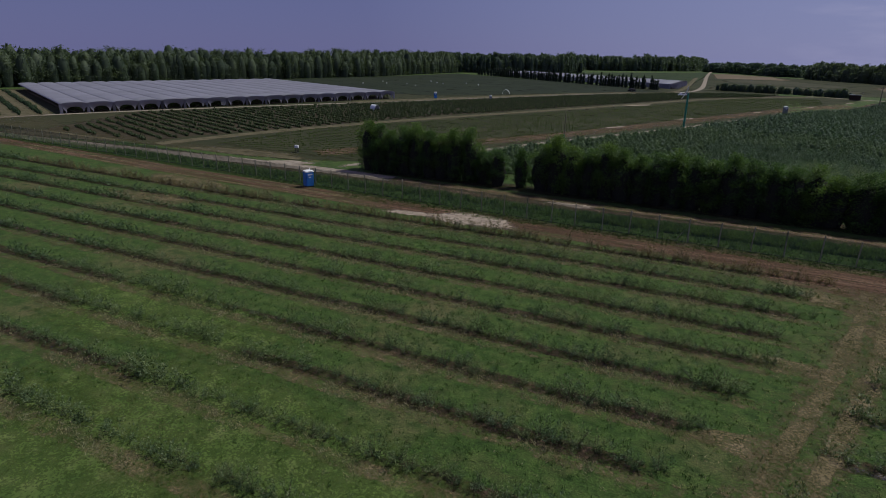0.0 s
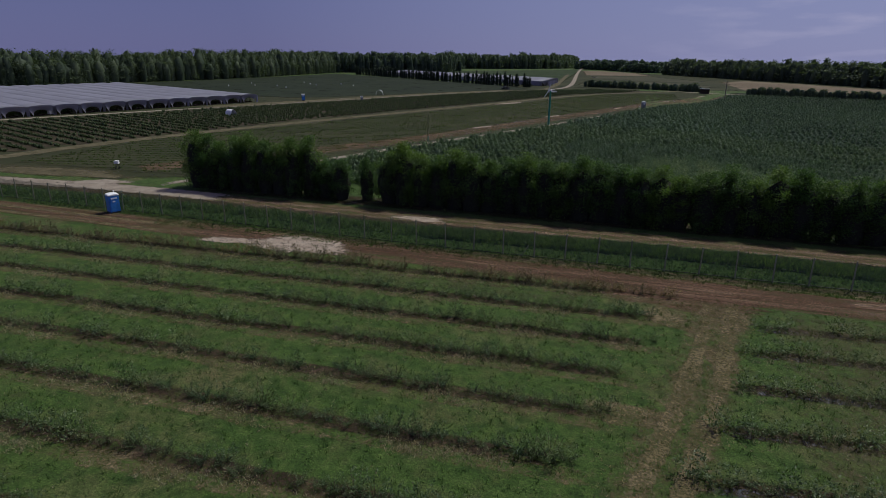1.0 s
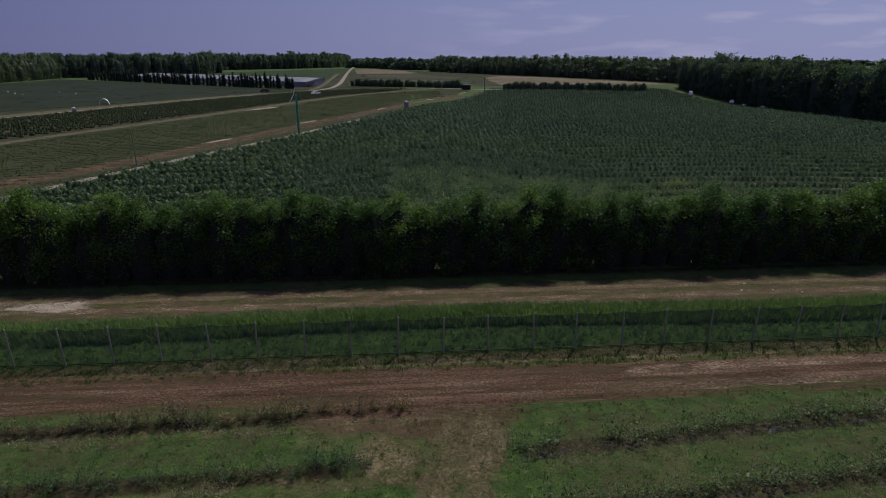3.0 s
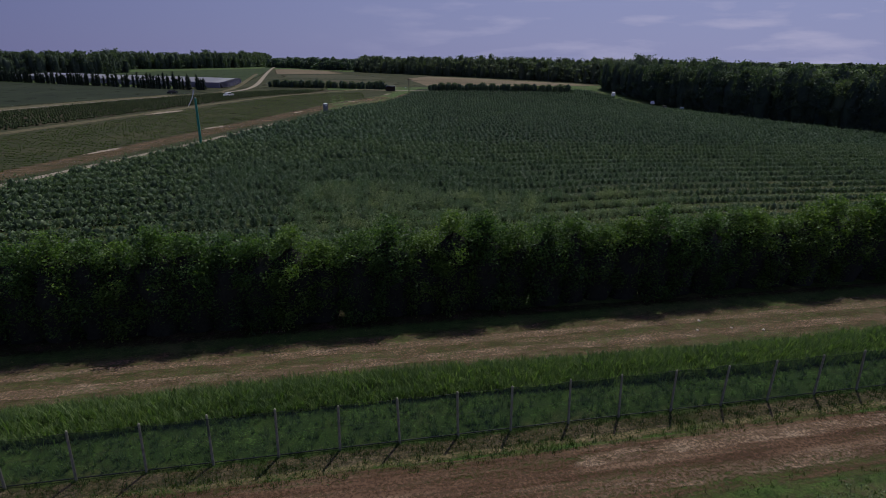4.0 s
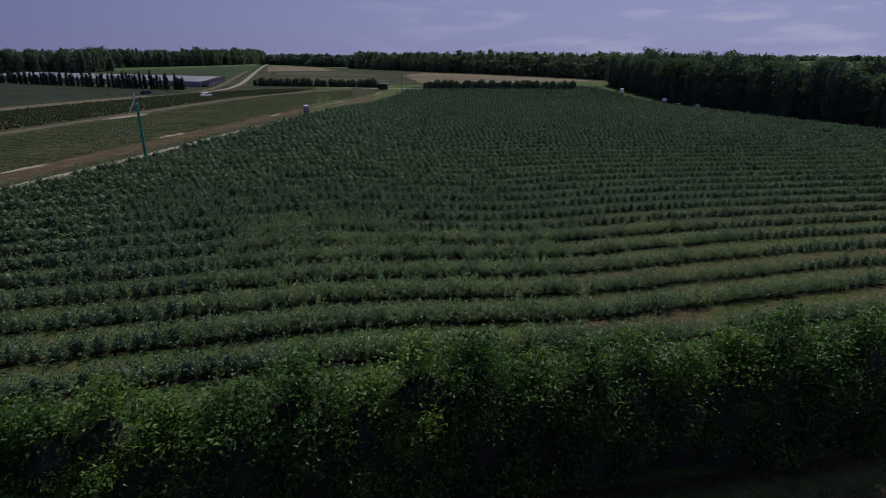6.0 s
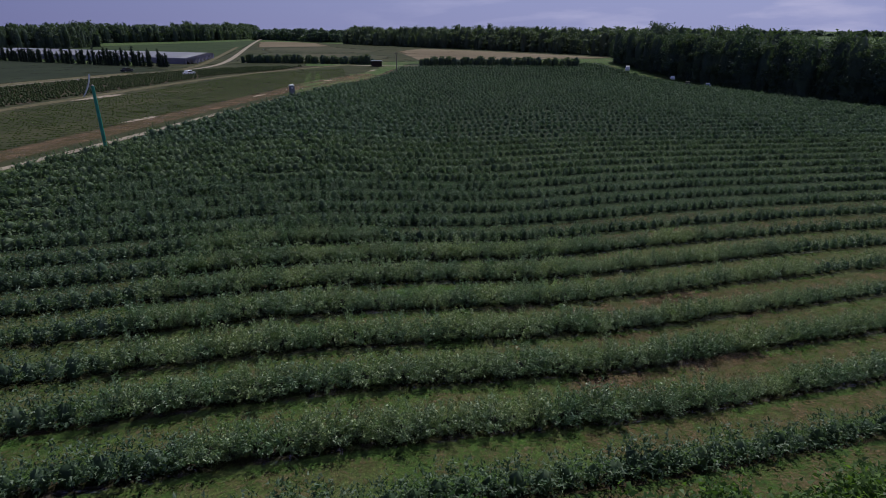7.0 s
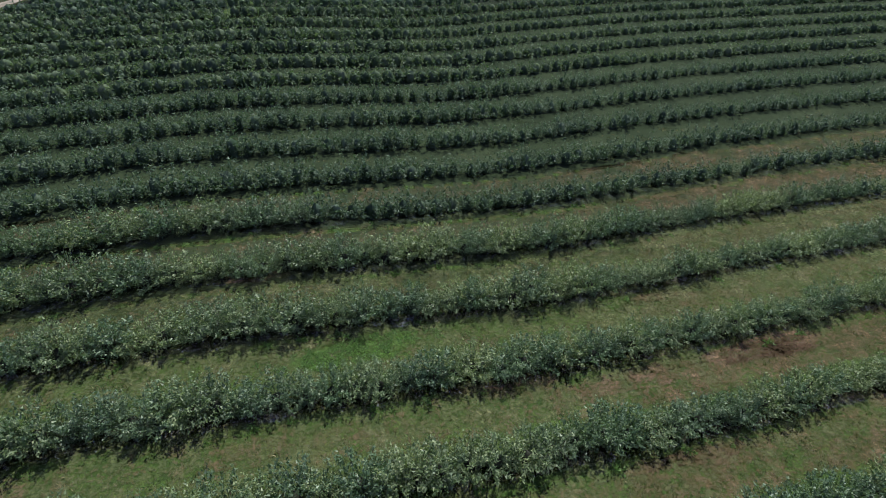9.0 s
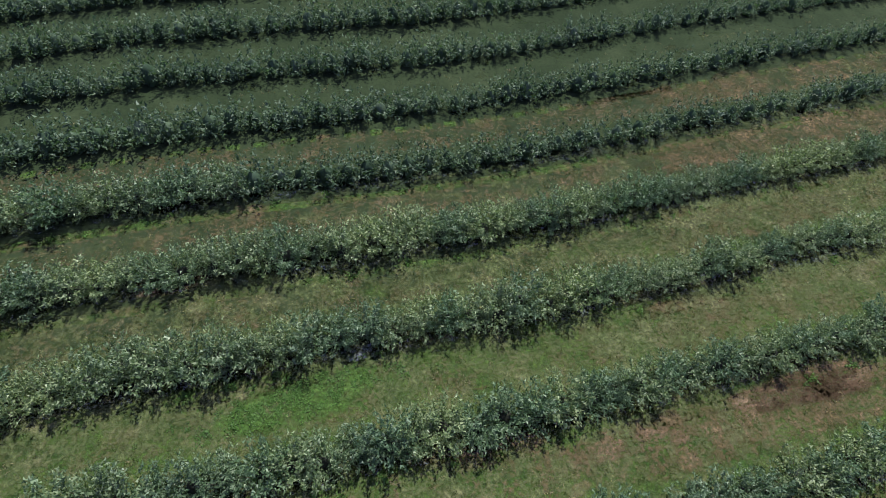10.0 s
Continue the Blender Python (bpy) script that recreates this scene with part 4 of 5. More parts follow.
places += [(rng.uniform(-50, 12), rng.uniform(14, 53), 0.0, rng.uniform(0, 6.28), rng.uniform(0.3, 0.8), 0.7) for _ in range(2200)]
for y0 in RIGHT_ROWS[:4]:
    for _ in range(520):
        x = rng.uniform(14 + (y0 - 48) * 0.34, 50)
        places.append((x, y0 + (x - 14) * RIGHT_SLOPE - 0.8 + rng.normal() * 0.45, 0.0, rng.uniform(0, 6.28), rng.uniform(0.35, 1.0), 0.6))
scatter(tuft_p, places, "dry_litter", M_STRAW, "pale dry grass litter along the young rows", "grass")
places = [(rng.uniform(-22, 52), 65.8 + rng.normal() * 1.3, 0.0, rng.uniform(0, 6.28), rng.uniform(0.25, 0.7), 0.7) for _ in range(2600)]
scatter(tuft_p, places, "road_weeds", M_TUFT, "small green and dry tufts growing on the dirt road", "grass")
places = [(rng.uniform(-22, 52), 65.8 + rng.normal() * 1.4, 0.0, rng.uniform(0, 6.28), rng.uniform(0.2, 0.55), 0.6) for _ in range(1500)]
scatter(tuft_p, places, "road_litter", M_STRAW, "pale dry litter on the dirt road", "grass")
places = [(12.2 + (y - 49) * 0.31 + rng.normal() * 1.6, y, 0.0, rng.uniform(0, 6.28), rng.uniform(0.4, 1.0), 0.6) for y in rng.uniform(14, 53, 600)]
scatter(tuft_p, places, "track_litter", M_STRAW, "pale dry grass trodden into the crossing track", "grass")

places = []
for _ in range(900):
    k, x = int(rng.integers(0, 9)), rng.uniform(6, 64)
    places.append((x, rows2[k] + (x - 30) * ROW_SLOPE + rng.uniform(1.1, 2.9), 0.0, rng.uniform(0, 6.28), rng.uniform(0.5, 1.1), 0.8))
weed_p = [bush_proto(7, 0.3, 0.3, 10, 0.09, 195 + k, 0.1, thin=0.7)[1] for k in range(4)]
weed_pl = [(lx, 97.2 + (lx - 24.6) * 0.19 + rng.normal() * 0.4, 0.0, rng.uniform(0, 6.28), rng.uniform(0.35, 0.75), 0.6) for lx in rng.normal(24.6, 1.9, 170)]
for _ in range(240):
    k, x = int(rng.integers(0, 8)), rng.uniform(4, 62)
    weed_pl.append((x, rows2[k] + (x - 30) * ROW_SLOPE - rng.uniform(0.8, 1.3), 0.0, rng.uniform(0, 6.28), rng.uniform(0.4, 0.9), 0.8))
scatter(weed_p, weed_pl, "leafy_weeds", M_WEED, "bright green leafy weeds along the berry rows", "weeds")
scatter(tuft_p, places, "dry_tussocks", M_STRAW, "small pale dry tussocks in the grass alleys", "grass")

# ---------------------------------------------------------------- hedge of trees
def tree_proto(seed, high=5.95, wide=1.35, deep=1.25, n=6800, leaf=0.16):
    r = np.random.default_rng(seed)
    lines = [np.array([(0, 0, -0.05), (r.normal() * 0.05, r.normal() * 0.05, high * 0.35), (r.normal() * 0.1, r.normal() * 0.1, high * 0.65), (r.normal() * 0.15, r.normal() * 0.15, high * 0.93)])]
    limbs = []
    clumps = []
    for i in range(64):
        z = r.uniform(0.02, 1.0) ** 0.75 * high
        a = r.uniform(0, 6.28)
        prof = (0.80 + 0.35 * math.sin(math.pi * min(1, z / high * 0.9 + 0.1))) * (1.0 if z < high * 0.82 else max(0.25, (high * 1.04 - z) / (high * 0.22)))
        rad = (r.uniform(0.8, 1.1) if i % 4 else r.uniform(0.2, 0.8)) * prof
        p = np.array((math.cos(a) * wide * rad, math.sin(a) * deep * rad, z))
        clumps.append(p)
        if i % 3 == 0:
            foot = np.array((0, 0, max(0.3, z * 0.7)))
            limbs.append(np.array([foot, foot * 0.5 + p * 0.5 + (0, 0, 0.1), p]))
    clumps = np.array(clumps)
    idx = r.integers(len(clumps), size=n)
    pts = clumps[idx] + r.normal(size=(n, 3)) * np.array((0.30, 0.30, 0.30))
    pts[:, 2] = np.clip(pts[:, 2], 0.12, high * 1.05)
    v, f = leaves(pts, leaf, 0.6, 0.85, r)
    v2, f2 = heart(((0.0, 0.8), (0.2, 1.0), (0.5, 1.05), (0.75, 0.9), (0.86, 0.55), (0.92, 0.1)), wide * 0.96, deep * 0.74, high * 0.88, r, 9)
    return lines, limbs, (v, f), (v2, f2)


def tree_thing(name, seed, label, category, group, mat, **kw):
    lines, limbs, lf, tw = tree_proto(seed, **kw)
    top = tagged(new(name), label, category, group)
    v, f = tubes(lines, 0.075, 0.02, 6)
    trunk = part("trunk", mesh_np("trunk", v, f, M_BARK, smooth=True), top)
    v, f = tubes(limbs, 0.028, 0.008, 4)
    part("limb", mesh_np("limb", v, f, M_BARK), trunk)
    part("crown", mesh_np("crown", lf[0], lf[1], mat), top)
    # Crown core painted dark to deepen the shade behind the leaves.
    part("core", mesh_np("core", tw[0], tw[1], M_CORE_SHADE), top, "dome painted dark for the shaded inside of the crown")
    return top


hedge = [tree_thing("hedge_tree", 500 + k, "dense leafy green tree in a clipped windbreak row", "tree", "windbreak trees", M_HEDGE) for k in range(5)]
places = []
x = -45.9
while x < 62:
    if not (-24.6 < x < -21.0 or 11.3 < x < 13.4):
        sc = rng.uniform(0.93, 1.07)
        narrow = 0.9 if -28 < x < -24 else (1.1 if x < -28 else 1.0)
        places.append((x, 71.25 + rng.normal() * 0.12, rng.choice((0, math.pi)) + rng.normal() * 0.12, sc * min(1.0, narrow), (rng.uniform(0.92, 1.06) + 0.05 * math.sin(x * 0.95) + 0.03 * math.sin(x * 0.37 + 1)) * narrow))
    x = 13.5 if 11.1 < x < 13.4 else (11.2 if 8.9 < x < 11.1 else x + rng.uniform(1.85, 2.15))
places.append((-22.7, 71.7, 0.3, 0.62, 1.3))
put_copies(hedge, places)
strip("hedge_soil", [(-46, 71.2), (74, 71.2)], 4.6, M_SHADED_MULCH, "dark leaf litter under the windbreak", "soil", 4)

# ---------------------------------------------------------------- fence
fence = tagged(new("net_fence"), "green netting fence on weathered posts with a bottom wire", "fence")
FY = lambda x: 57.75 + (0.03 * (-10 - x) if x < -10 else 0.0)
pm = bmesh.new()
rod(pm, (0, 0, -0.05), (0, 0, 2.36), 0.060, 8, 0.052)
rod(pm, (0, 0, 2.36), (0, 0, 2.40), 0.052, 8, 0.02)
post_me = bpy.data.meshes.new("post")
pm.to_mesh(post_me), pm.free()
post_me.materials.append(M_POST)
fx = [-140 + 2.62 * i for i in range(86)]
for i, x in enumerate(fx):
    p = part("post", post_me, fence)
    p.matrix_basis = Matrix.Translation((x + rng.normal() * 0.06, FY(x), rng.uniform(-0.1, 0.02))) @ Matrix.Rotation(rng.normal() * 0.025, 4, "X") @ Matrix.Rotation(rng.normal() * 0.025, 4, "Y")
for i in range(0, len(fx) - 1, 2):
    n = 8
    xs = np.linspace(fx[i], fx[min(i + 2, len(fx) - 1)], n + 1)
    v, f = [], []
    for q, xx in enumerate(xs):
        sag = 0.10 * math.sin(math.pi * ((xx - fx[0]) % 2.62) / 2.62)
        for z in (-0.02, 0.8, 1.5, 2.22 - sag):
            v.append((xx, FY(xx) + 0.055 + 0.02 * math.sin(xx * 3 + z * 2), z))
    for q in range(n):
        for k in range(3):
            a = q * 4 + k
            f.append((a, a + 4, a + 5, a + 1))
    part("netting", mesh_np("netting", v, f, M_NET, smooth=True), fence, "dark green woven netting")
wires = []
for z in (0.08, 1.15, 2.2):
    wires.append(np.array([(x, FY(x) + 0.05, z) for x in fx]))
for z, ln, rr in zip((0.08, 1.15, 2.2), wires, (0.03, 0.006, 0.008)):
    v, f = tubes([ln], rr, rr, 4)
    part("wire", mesh_np("wire", v, f, M_DARKM), fence)
bm = bmesh.new()
rod(bm, (-2.2, FY(-2), 0.0), (-1.6, FY(-2) + 0.06, 1.0), 0.04, 6)
bm_part("brace", bm, M_POST, fence, "leaning wooden brace")

# ---------------------------------------------------------------- portable toilets


def portable_toilet(body_mat, label, x, y, turn, s=1.0):
    top = tagged(new("portable_toilet"), label, "portable toilet")
    bm = bmesh.new()
    box(bm, -0.55, -0.55, 0.12, 0.55, 0.55, 2.02, 0.04)
    body = bm_part("body", bm, body_mat, top)
    for sx in (-0.36, -0.12, 0.12, 0.36):
        bm = bmesh.new()
        box(bm, sx - 0.03, 0.545, 0.2, sx + 0.03, 0.575, 1.95, 0.008)
        bm_part("rib", bm, body_mat, body)
    bm = bmesh.new()
    box(bm, -0.42, -0.585, 0.2, 0.42, -0.548, 1.92, 0.012)
    door = bm_part("door", bm, body_mat, top)
    bm = bmesh.new()
    box(bm, 0.28, -0.61, 1.0, 0.34, -0.582, 1.14, 0.006)
    bm_part("latch", bm, M_GREYP, door)
    bm = bmesh.new()
    box(bm, -0.34, -0.60, 1.62, 0.34, -0.584, 1.80, 0.006)
    bm_part("vent", bm, M_WHITE, door)
    bm = bmesh.new()
    box(bm, -0.20, -0.598, 1.28, 0.10, -0.584, 1.42, 0.004)
    bm_part("sign", bm, M_WHITE, door)
    bm = bmesh.new()
    vs = bmesh.ops.create_uvsphere(bm, u_segments=20, v_segments=10, radius=0.62)["verts"]
    for v in vs:
        v.co.x = max(-0.59, min(0.59, v.co.x * 1.35))
        v.co.y = max(-0.59, min(0.59, v.co.y * 1.35))
        v.co.z = 2.02 + max(0.0, v.co.z) * 0.42
    bm_part("roof", bm, M_WHITE, top, "white translucent domed roof")
    bm = bmesh.new()
    rod(bm, (0.42, 0.42, 2.0), (0.42, 0.42, 2.42), 0.05, 10)
    bm_part("vent_pipe", bm, M_WHITE, top)
    bm = bmesh.new()
    box(bm, -0.6, -0.6, 0.0, 0.6, 0.6, 0.12, 0.02)
    bm_part("skid", bm, M_DARKM, top)
    top.matrix_basis = place(x, y, radians(turn), s)
    return top


portable_toilet(M_BLUE, "blue plastic portable toilet with white roof beside the fence", -46.2, 58.1, 66, 0.93)
portable_toilet(M_BLUE, "blue portable toilet with white roof beside the farm road", -103.5, 197.5, 30)
portable_toilet(M_GREYP, "grey portable toilet beside the sandy path", 10.9, 210.2, 20)
portable_toilet(M_GREYP, "small grey cabin beside the farm road", -83.8, 203.5, 30, 0.75)

# ---------------------------------------------------------------- poles
pole = tagged(new("street_lamp"), "green painted pole with a pale curved lamp arm", "street lamp")
bm = bmesh.new()
rod(bm, (0, 0, -0.2), (0, 0, 8.3), 0.25, 14, 0.20)
bm_part("shaft", bm, M_POLEGREEN, pole)
bm = bmesh.new()
rod(bm, (0, 0, 8.3), (0, 0, 8.45), 0.21, 12, 0.08)
bm_part("cap", bm, M_GREYP, pole)
arm = [np.array([(-1.35 + 1.25 * s + 0.22 * math.sin(s * 3.14), 0, 6.9 + 2.9 * s) for s in np.linspace(0, 1, 10)])]
v, f = tubes(arm, 0.085, 0.11, 6)
part("lamp_arm", mesh_np("lamp_arm", v, f, M_WHITE, smooth=True), pole, "pale curved metal arm")
bm = bmesh.new()
rod(bm, (-0.62, 0, 8.2), (0, 0, 8.1), 0.035, 6)
bm_part("bracket", bm, M_GREYP, pole)
pole.matrix_basis = place(-11.6, 150.4)

pole = tagged(new("wooden_pole"), "thin grey wooden pole beside the path", "pole")
bm = bmesh.new()
rod(bm, (0, 0, -0.2), (0, 0, 5.6), 0.075, 8, 0.05)
bm_part("shaft", bm, M_WOODPOLE, pole)
bm = bmesh.new()
rod(bm, (0, 0, 0.0), (0, 0, 0.9), 0.11, 8)
bm_part("foot", bm, M_POLEGREEN, pole, "green foot sleeve")
pole.matrix_basis = place(-31.2, 119.6)

pole = tagged(new("utility_pole"), "grey wooden utility pole with a short crossarm", "pole")
bm = bmesh.new()
rod(bm, (0, 0, -0.2), (0, 0, 7.4), 0.17, 10, 0.12)
bm_part("shaft", bm, M_WOODPOLE, pole)
bm = bmesh.new()
box(bm, -0.7, -0.07, 6.8, 0.7, 0.07, 6.95, 0.01)
bm_part("crossarm", bm, M_WOODPOLE, pole)
pole.matrix_basis = place(44.0, 277.5)

# ---------------------------------------------------------------- polytunnels


def polytunnel(length, wide, high, label, mouth=1.0):
    """Along +y from the open end at y = 0; stands on x = 0 .. wide."""
    top = tagged(new("polytunnel"), label, "polytunnel", "joined polytunnels")
    n = 14
    prof = []
    for i in range(n + 1):
        w = math.pi * i / n
        prof.append((wide / 2 - wide / 2 * math.cos(w), 2.25 + (high - 2.25) * math.sin(w) ** 0.8))
    ys = np.linspace(-0.15, length, 16)
    v = [(px, y, pz) for y in ys for px, pz in prof]
    v += [(px, y, pz - 0.05) for y in ys for px, pz in prof]
    m, k = len(ys) * (n + 1), n + 1
    f = []
    for a in range(len(ys) - 1):
        for b in range(n):
            i = a * k + b
            f += [(i, i + k, i + k + 1, i + 1), (m + i, m + i + 1, m + i + k + 1, m + i + k)]
    for b in range(n):
        f.append((b, b + 1, m + b + 1, m + b))
    part("film_cover", mesh_np("film_cover", v, f, M_FILM, smooth=True), top, "stretched white film")
    # end wall: white film with an arched opening
    v, f = [], []
    for i in range(n + 1):
        px, pz = prof[i]
        w = math.pi * i / n
        ix = wide / 2 - wide * 0.385 * mouth * math.cos(w)
        iz = 0.02 + (high - 0.75) * mouth * math.sin(w) ** 0.6
        v += [(px, 0, pz), (ix, 0, iz), (px, 0.05, pz), (ix, 0.05, iz)]
    for i in range(n):
        a = i * 4
        f += [(a, a + 1, a + 5, a + 4), (a + 2, a + 6, a + 7, a + 3), (a + 1, a + 3, a + 7, a + 5)]
    part("end_wall", mesh_np("end_wall", v, f, M_FILM), top, "white film gable with an arched opening")
    for sx in (0.0, wide):
        bm = bmesh.new()
        rod(bm, (sx, -0.06, 0), (sx, -0.06, 2.27), 0.045, 8)
        bm_part("leg", bm, M_STEEL, top)
        bm = bmesh.new()
        box(bm, sx - 0.36, -0.03, 0, sx + 0.36, 0.02, 2.23, 0.01)
        bm_part("leg_film", bm, M_FILM, top)
    for y in (0.3, 4.3, 8.3):
        v, f = tubes([np.array([(px, y, pz - 0.09) for px, pz in prof])], 0.03, 0.03, 4)
        part("hoop", mesh_np("hoop", v, f, M_STEEL), top)
    for q in range(3):
        cx = wide * (0.28 + 0.22 * q)
        bm = bmesh.new()
        box(bm, cx - 0.35, 1.0, 0.0, cx + 0.35, length - 1, 0.25, 0.05)
        bm_part("planting_bed", bm, M_BARK, top)
        r = np.random.default_rng(60 + q)
        pts = np.stack([cx + r.normal(size=160) * 0.3, 1.2 + 9 * r.uniform(0, 1, 160) ** 1.5, r.uniform(0.2, 1.5, 160)], 1)
        v, f = leaves(pts, 0.3, 0.6, 0.3, r)
        tagged(part("greenery", mesh_np("greenery", v, f, M_LOW), top), "green canes growing under the film", "", "", "stuff")
    if mouth < 0.5:
        for sx in (-0.04, wide + 0.02):
            bm = bmesh.new()
            box(bm, sx, 0.1, 0.0, sx + 0.03, length - 0.1, 2.2, 0.0)
            bm_part("side_curtain", bm, M_FILM, top)
    return top


def tunnel_block(origin, turn, count, length, wide, high, label, skew=0.0, mouth=1.0):
    """count tunnels side by side; turn: degrees of the tunnels' own +y, skew shifts each open end."""
    first = polytunnel(length, wide, high, label, mouth)
    c, s = math.cos(radians(turn)), math.sin(radians(turn))
    for i in range(count):
        lx, ly = i * wide, i * skew
        m = place(origin[0] + lx * c - ly * s, origin[1] + lx * s + ly * c, radians(turn))
        if i:
            copy_thing(first, m)
        else:
            first.matrix_basis = m


# open ends run from (-155, 90) to (-116, 186); tunnels go back towards the woods
tunnel_block((-154.5, 90.5), 67.5, 17, 104.0, 6.1, 2.75, "long polytunnel covered in white film with an open arched end", 0.0, 0.8)

tunnel_block((-38.0, 331.0), 53.0, 6, 165.0, 6.0, 2.7, "far polytunnel covered in white film behind a thuja row", 4.5, 0.35)

# ---------------------------------------------------------------- far woods and tree belts


def crown_proto(seed, high, wide, n, leaf, slim=False, low=0.03, core=0.0):
    r = np.random.default_rng(seed)
    k = 26
    cl = []
    for i in range(k):
        z = r.uniform(low, 1.0)
        pr = (math.sin(math.pi * min(1.0, 0.28 + z * 0.66)) ** 0.6) if not slim else (1.05 - z) ** 0.8
        a, q = r.uniform(0, 6.28), math.sqrt(r.uniform(0.1, 1)) * pr * wide
        cl.append((math.cos(a) * q, math.sin(a) * q, z * high * 0.94))
    cl = np.array(cl)
    pts = cl[r.integers(k, size=n)] + r.normal(size=(n, 3)) * np.array((wide * 0.26, wide * 0.26, high * 0.035))
    pts[:, 2] = np.clip(pts[:, 2], 0.3, high * 0.985)
    pts[:, :2] *= np.minimum(1.0, wide * 1.2 / (np.hypot(pts[:, 0], pts[:, 1]) + 1e-6))[:, None]
    v, f = leaves(pts, leaf, 0.75, 0.5, r)
    if core:
        levels = ((0.0, 0.9), (0.25, 1.0), (0.55, 0.7), (0.8, 0.35), (0.95, 0.08)) if slim else ((0.0, 0.9), (0.25, 1.1), (0.55, 1.1), (0.78, 0.9), (0.92, 0.35))
        cv, cf = heart(levels, wide * core, wide * core, high, r, 8)
        f = np.concatenate([f, cf + len(v)])
        v = np.concatenate([v, cv])
    tv, tf = tubes([np.array([(0, 0, -0.1), (0.1, 0, high * 0.5), (0, 0.1, high * 0.9)])], high * 0.014, 0.05, 5)
    tf = np.array([t for q in tf for t in ((q[0], q[1], q[2]), (q[0], q[2], q[3]))]) if len(tf[0]) == 4 else tf
    return (tv, tf), (v, f)


def along(pts, step):
    pts = np.asarray(pts, float)
    acc = np.concatenate([[0], np.cumsum(np.linalg.norm(np.diff(pts, axis=0), axis=1))])
    s = np.arange(0, acc[-1], step)
    return np.stack([np.interp(s, acc, pts[:, 0]), np.interp(s, acc, pts[:, 1])], 1)


def wood(name, line, step, deep, back, heights, n, leaf, label, wide=4.8):
    """Ranks of trees behind a line; back: the way away from the fields."""
    protos = []
    for k in range(7):
        (tv, tf), (v, f) = crown_proto(700 + k, 1.0 * 15, wide * (0.85 + 0.07 * k), n, leaf, core=0.58)
        protos.append((np.concatenate([v, tv]), np.concatenate([f, tf + len(v)])))
    places = []
    for rank in range(deep):
        for x, y in along(line, step):
            h = rng.uniform(*heights) * (1.0 + 0.035 * rank) * (1.05 if rng.uniform() < 0.1 else 1.0) * (rng.uniform(0.62, 0.98) if rank == 0 else rng.uniform(0.9, 1.0))
            h *= 1 - dip(x, y) / 16.3
            places.append((x + back[0] * rank * step * 0.9 + rng.normal() * step * 0.3, y + back[1] * rank * step * 0.9 + rng.normal() * step * 0.3, 0.0, rng.uniform(0, 6.28), rng.uniform(0.9, 1.15), h / 15))
            places[-1] = (*places[-1][:2], FALL(*places[-1][:2]) - 0.1, *places[-1][3:])
    return scatter(protos, places, name, M_FOREST, label, "forest")


wood("wood_beyond_tunnels", [(-262, 60), (-272, 126), (-262, 206), (-228, 345), (-226, 460)], 3.5, 4, (-1, 0.2), (13.6, 15.6), 620, 0.62, "dark green mixed woods behind the tunnels", 3.7)
wood("wood_middle", [(-226, 460), (-190, 490), (-152, 520), (-146, 560)], 4, 3, (-0.8, 0.6), (14.5, 16), 360, 0.95, "dark green woods beyond the far field", 3.3)
wood("wood_far", [(-50, 740), (-20, 690), (14, 605), (90, 590), (160, 560)], 5.2, 3, (0, 1), (9.0, 10.4), 170, 1.8, "distant dark woods on the horizon", 4.4)
wood("wood_far_side", [(-420, 620), (-160, 650), (-110, 690), (-78, 760), (-62, 860)], 5.2, 4, (-0.2, 1), (14.0, 15.5), 220, 1.4, "distant dark woods behind the far field", 3.8)
wood("wood_beyond_stubble", [(36, 560), (58, 520), (84, 478), (114, 436), (140, 390), (158, 350), (184, 306)], 4.2, 4, (0.5, 1), (11.2, 12.6), 300, 1.0, "dark woods beyond the stubble field", 3.6)
wood("wood_edge_back", [(146.6, 307.1), (154.6, 264.8), (158.3, 247.2), (171.1, 209.3), (198.4, 152.5), (214, 90)], 4.6, 4, (1, 0.15), (12.2, 13.6), 620, 0.72, "dense dark woods beside the berry field", 4.2)
wood("wood_horizon", [(-1500, 900), (-600, 1000), (0, 1050), (700, 900), (1500, 500)], 16, 2, (0, 1), (8, 10), 80, 4.0, "far woods closing the horizon", 8)

# front trees of the wood beside the berry field
edge = []
for k in range(5):
    (tv, tf), lf = crown_proto(800 + k, 15.0, 3.5 + 0.2 * k, 2200, 0.5, core=0.58)
    top = tagged(new("forest_tree"), "tall dark green broadleaf tree at the field edge", "tree", "trees at the wood's edge")
    part("trunk", mesh_np("trunk", tv, tf, M_BARK, smooth=True), top)
    part("crown", mesh_np("crown", lf[0], lf[1], M_FOREST), top)
    edge.append(top)
pl = [(x + rng.normal() * 0.7, y + rng.normal() * 0.8, rng.uniform(0, 6.28), rng.uniform(0.76, 0.94) * (1 - dip(x, y) / 16.3), rng.uniform(0.92, 1.06)) for x, y in along([(143.4, 307), (152.4, 264.3), (155.6, 246.3), (165.5, 207.7), (188.4, 150.7), (206, 96)], 3.9)]
put_copies(edge, pl)

# tree belts across the far end of the fields
belt = []
for k in range(4):
    (tv, tf), lf = crown_proto(830 + k, 3.4, 1.6, 240, 0.42, core=0.7)
    top = tagged(new("belt_tree"), "low green tree in a belt behind the berry field", "tree", "far tree belt")
    part("trunk", mesh_np("trunk", tv, tf, M_BARK), top)
    part("crown", mesh_np("crown", lf[0], lf[1], M_FOREST), top)
    belt.append(top)
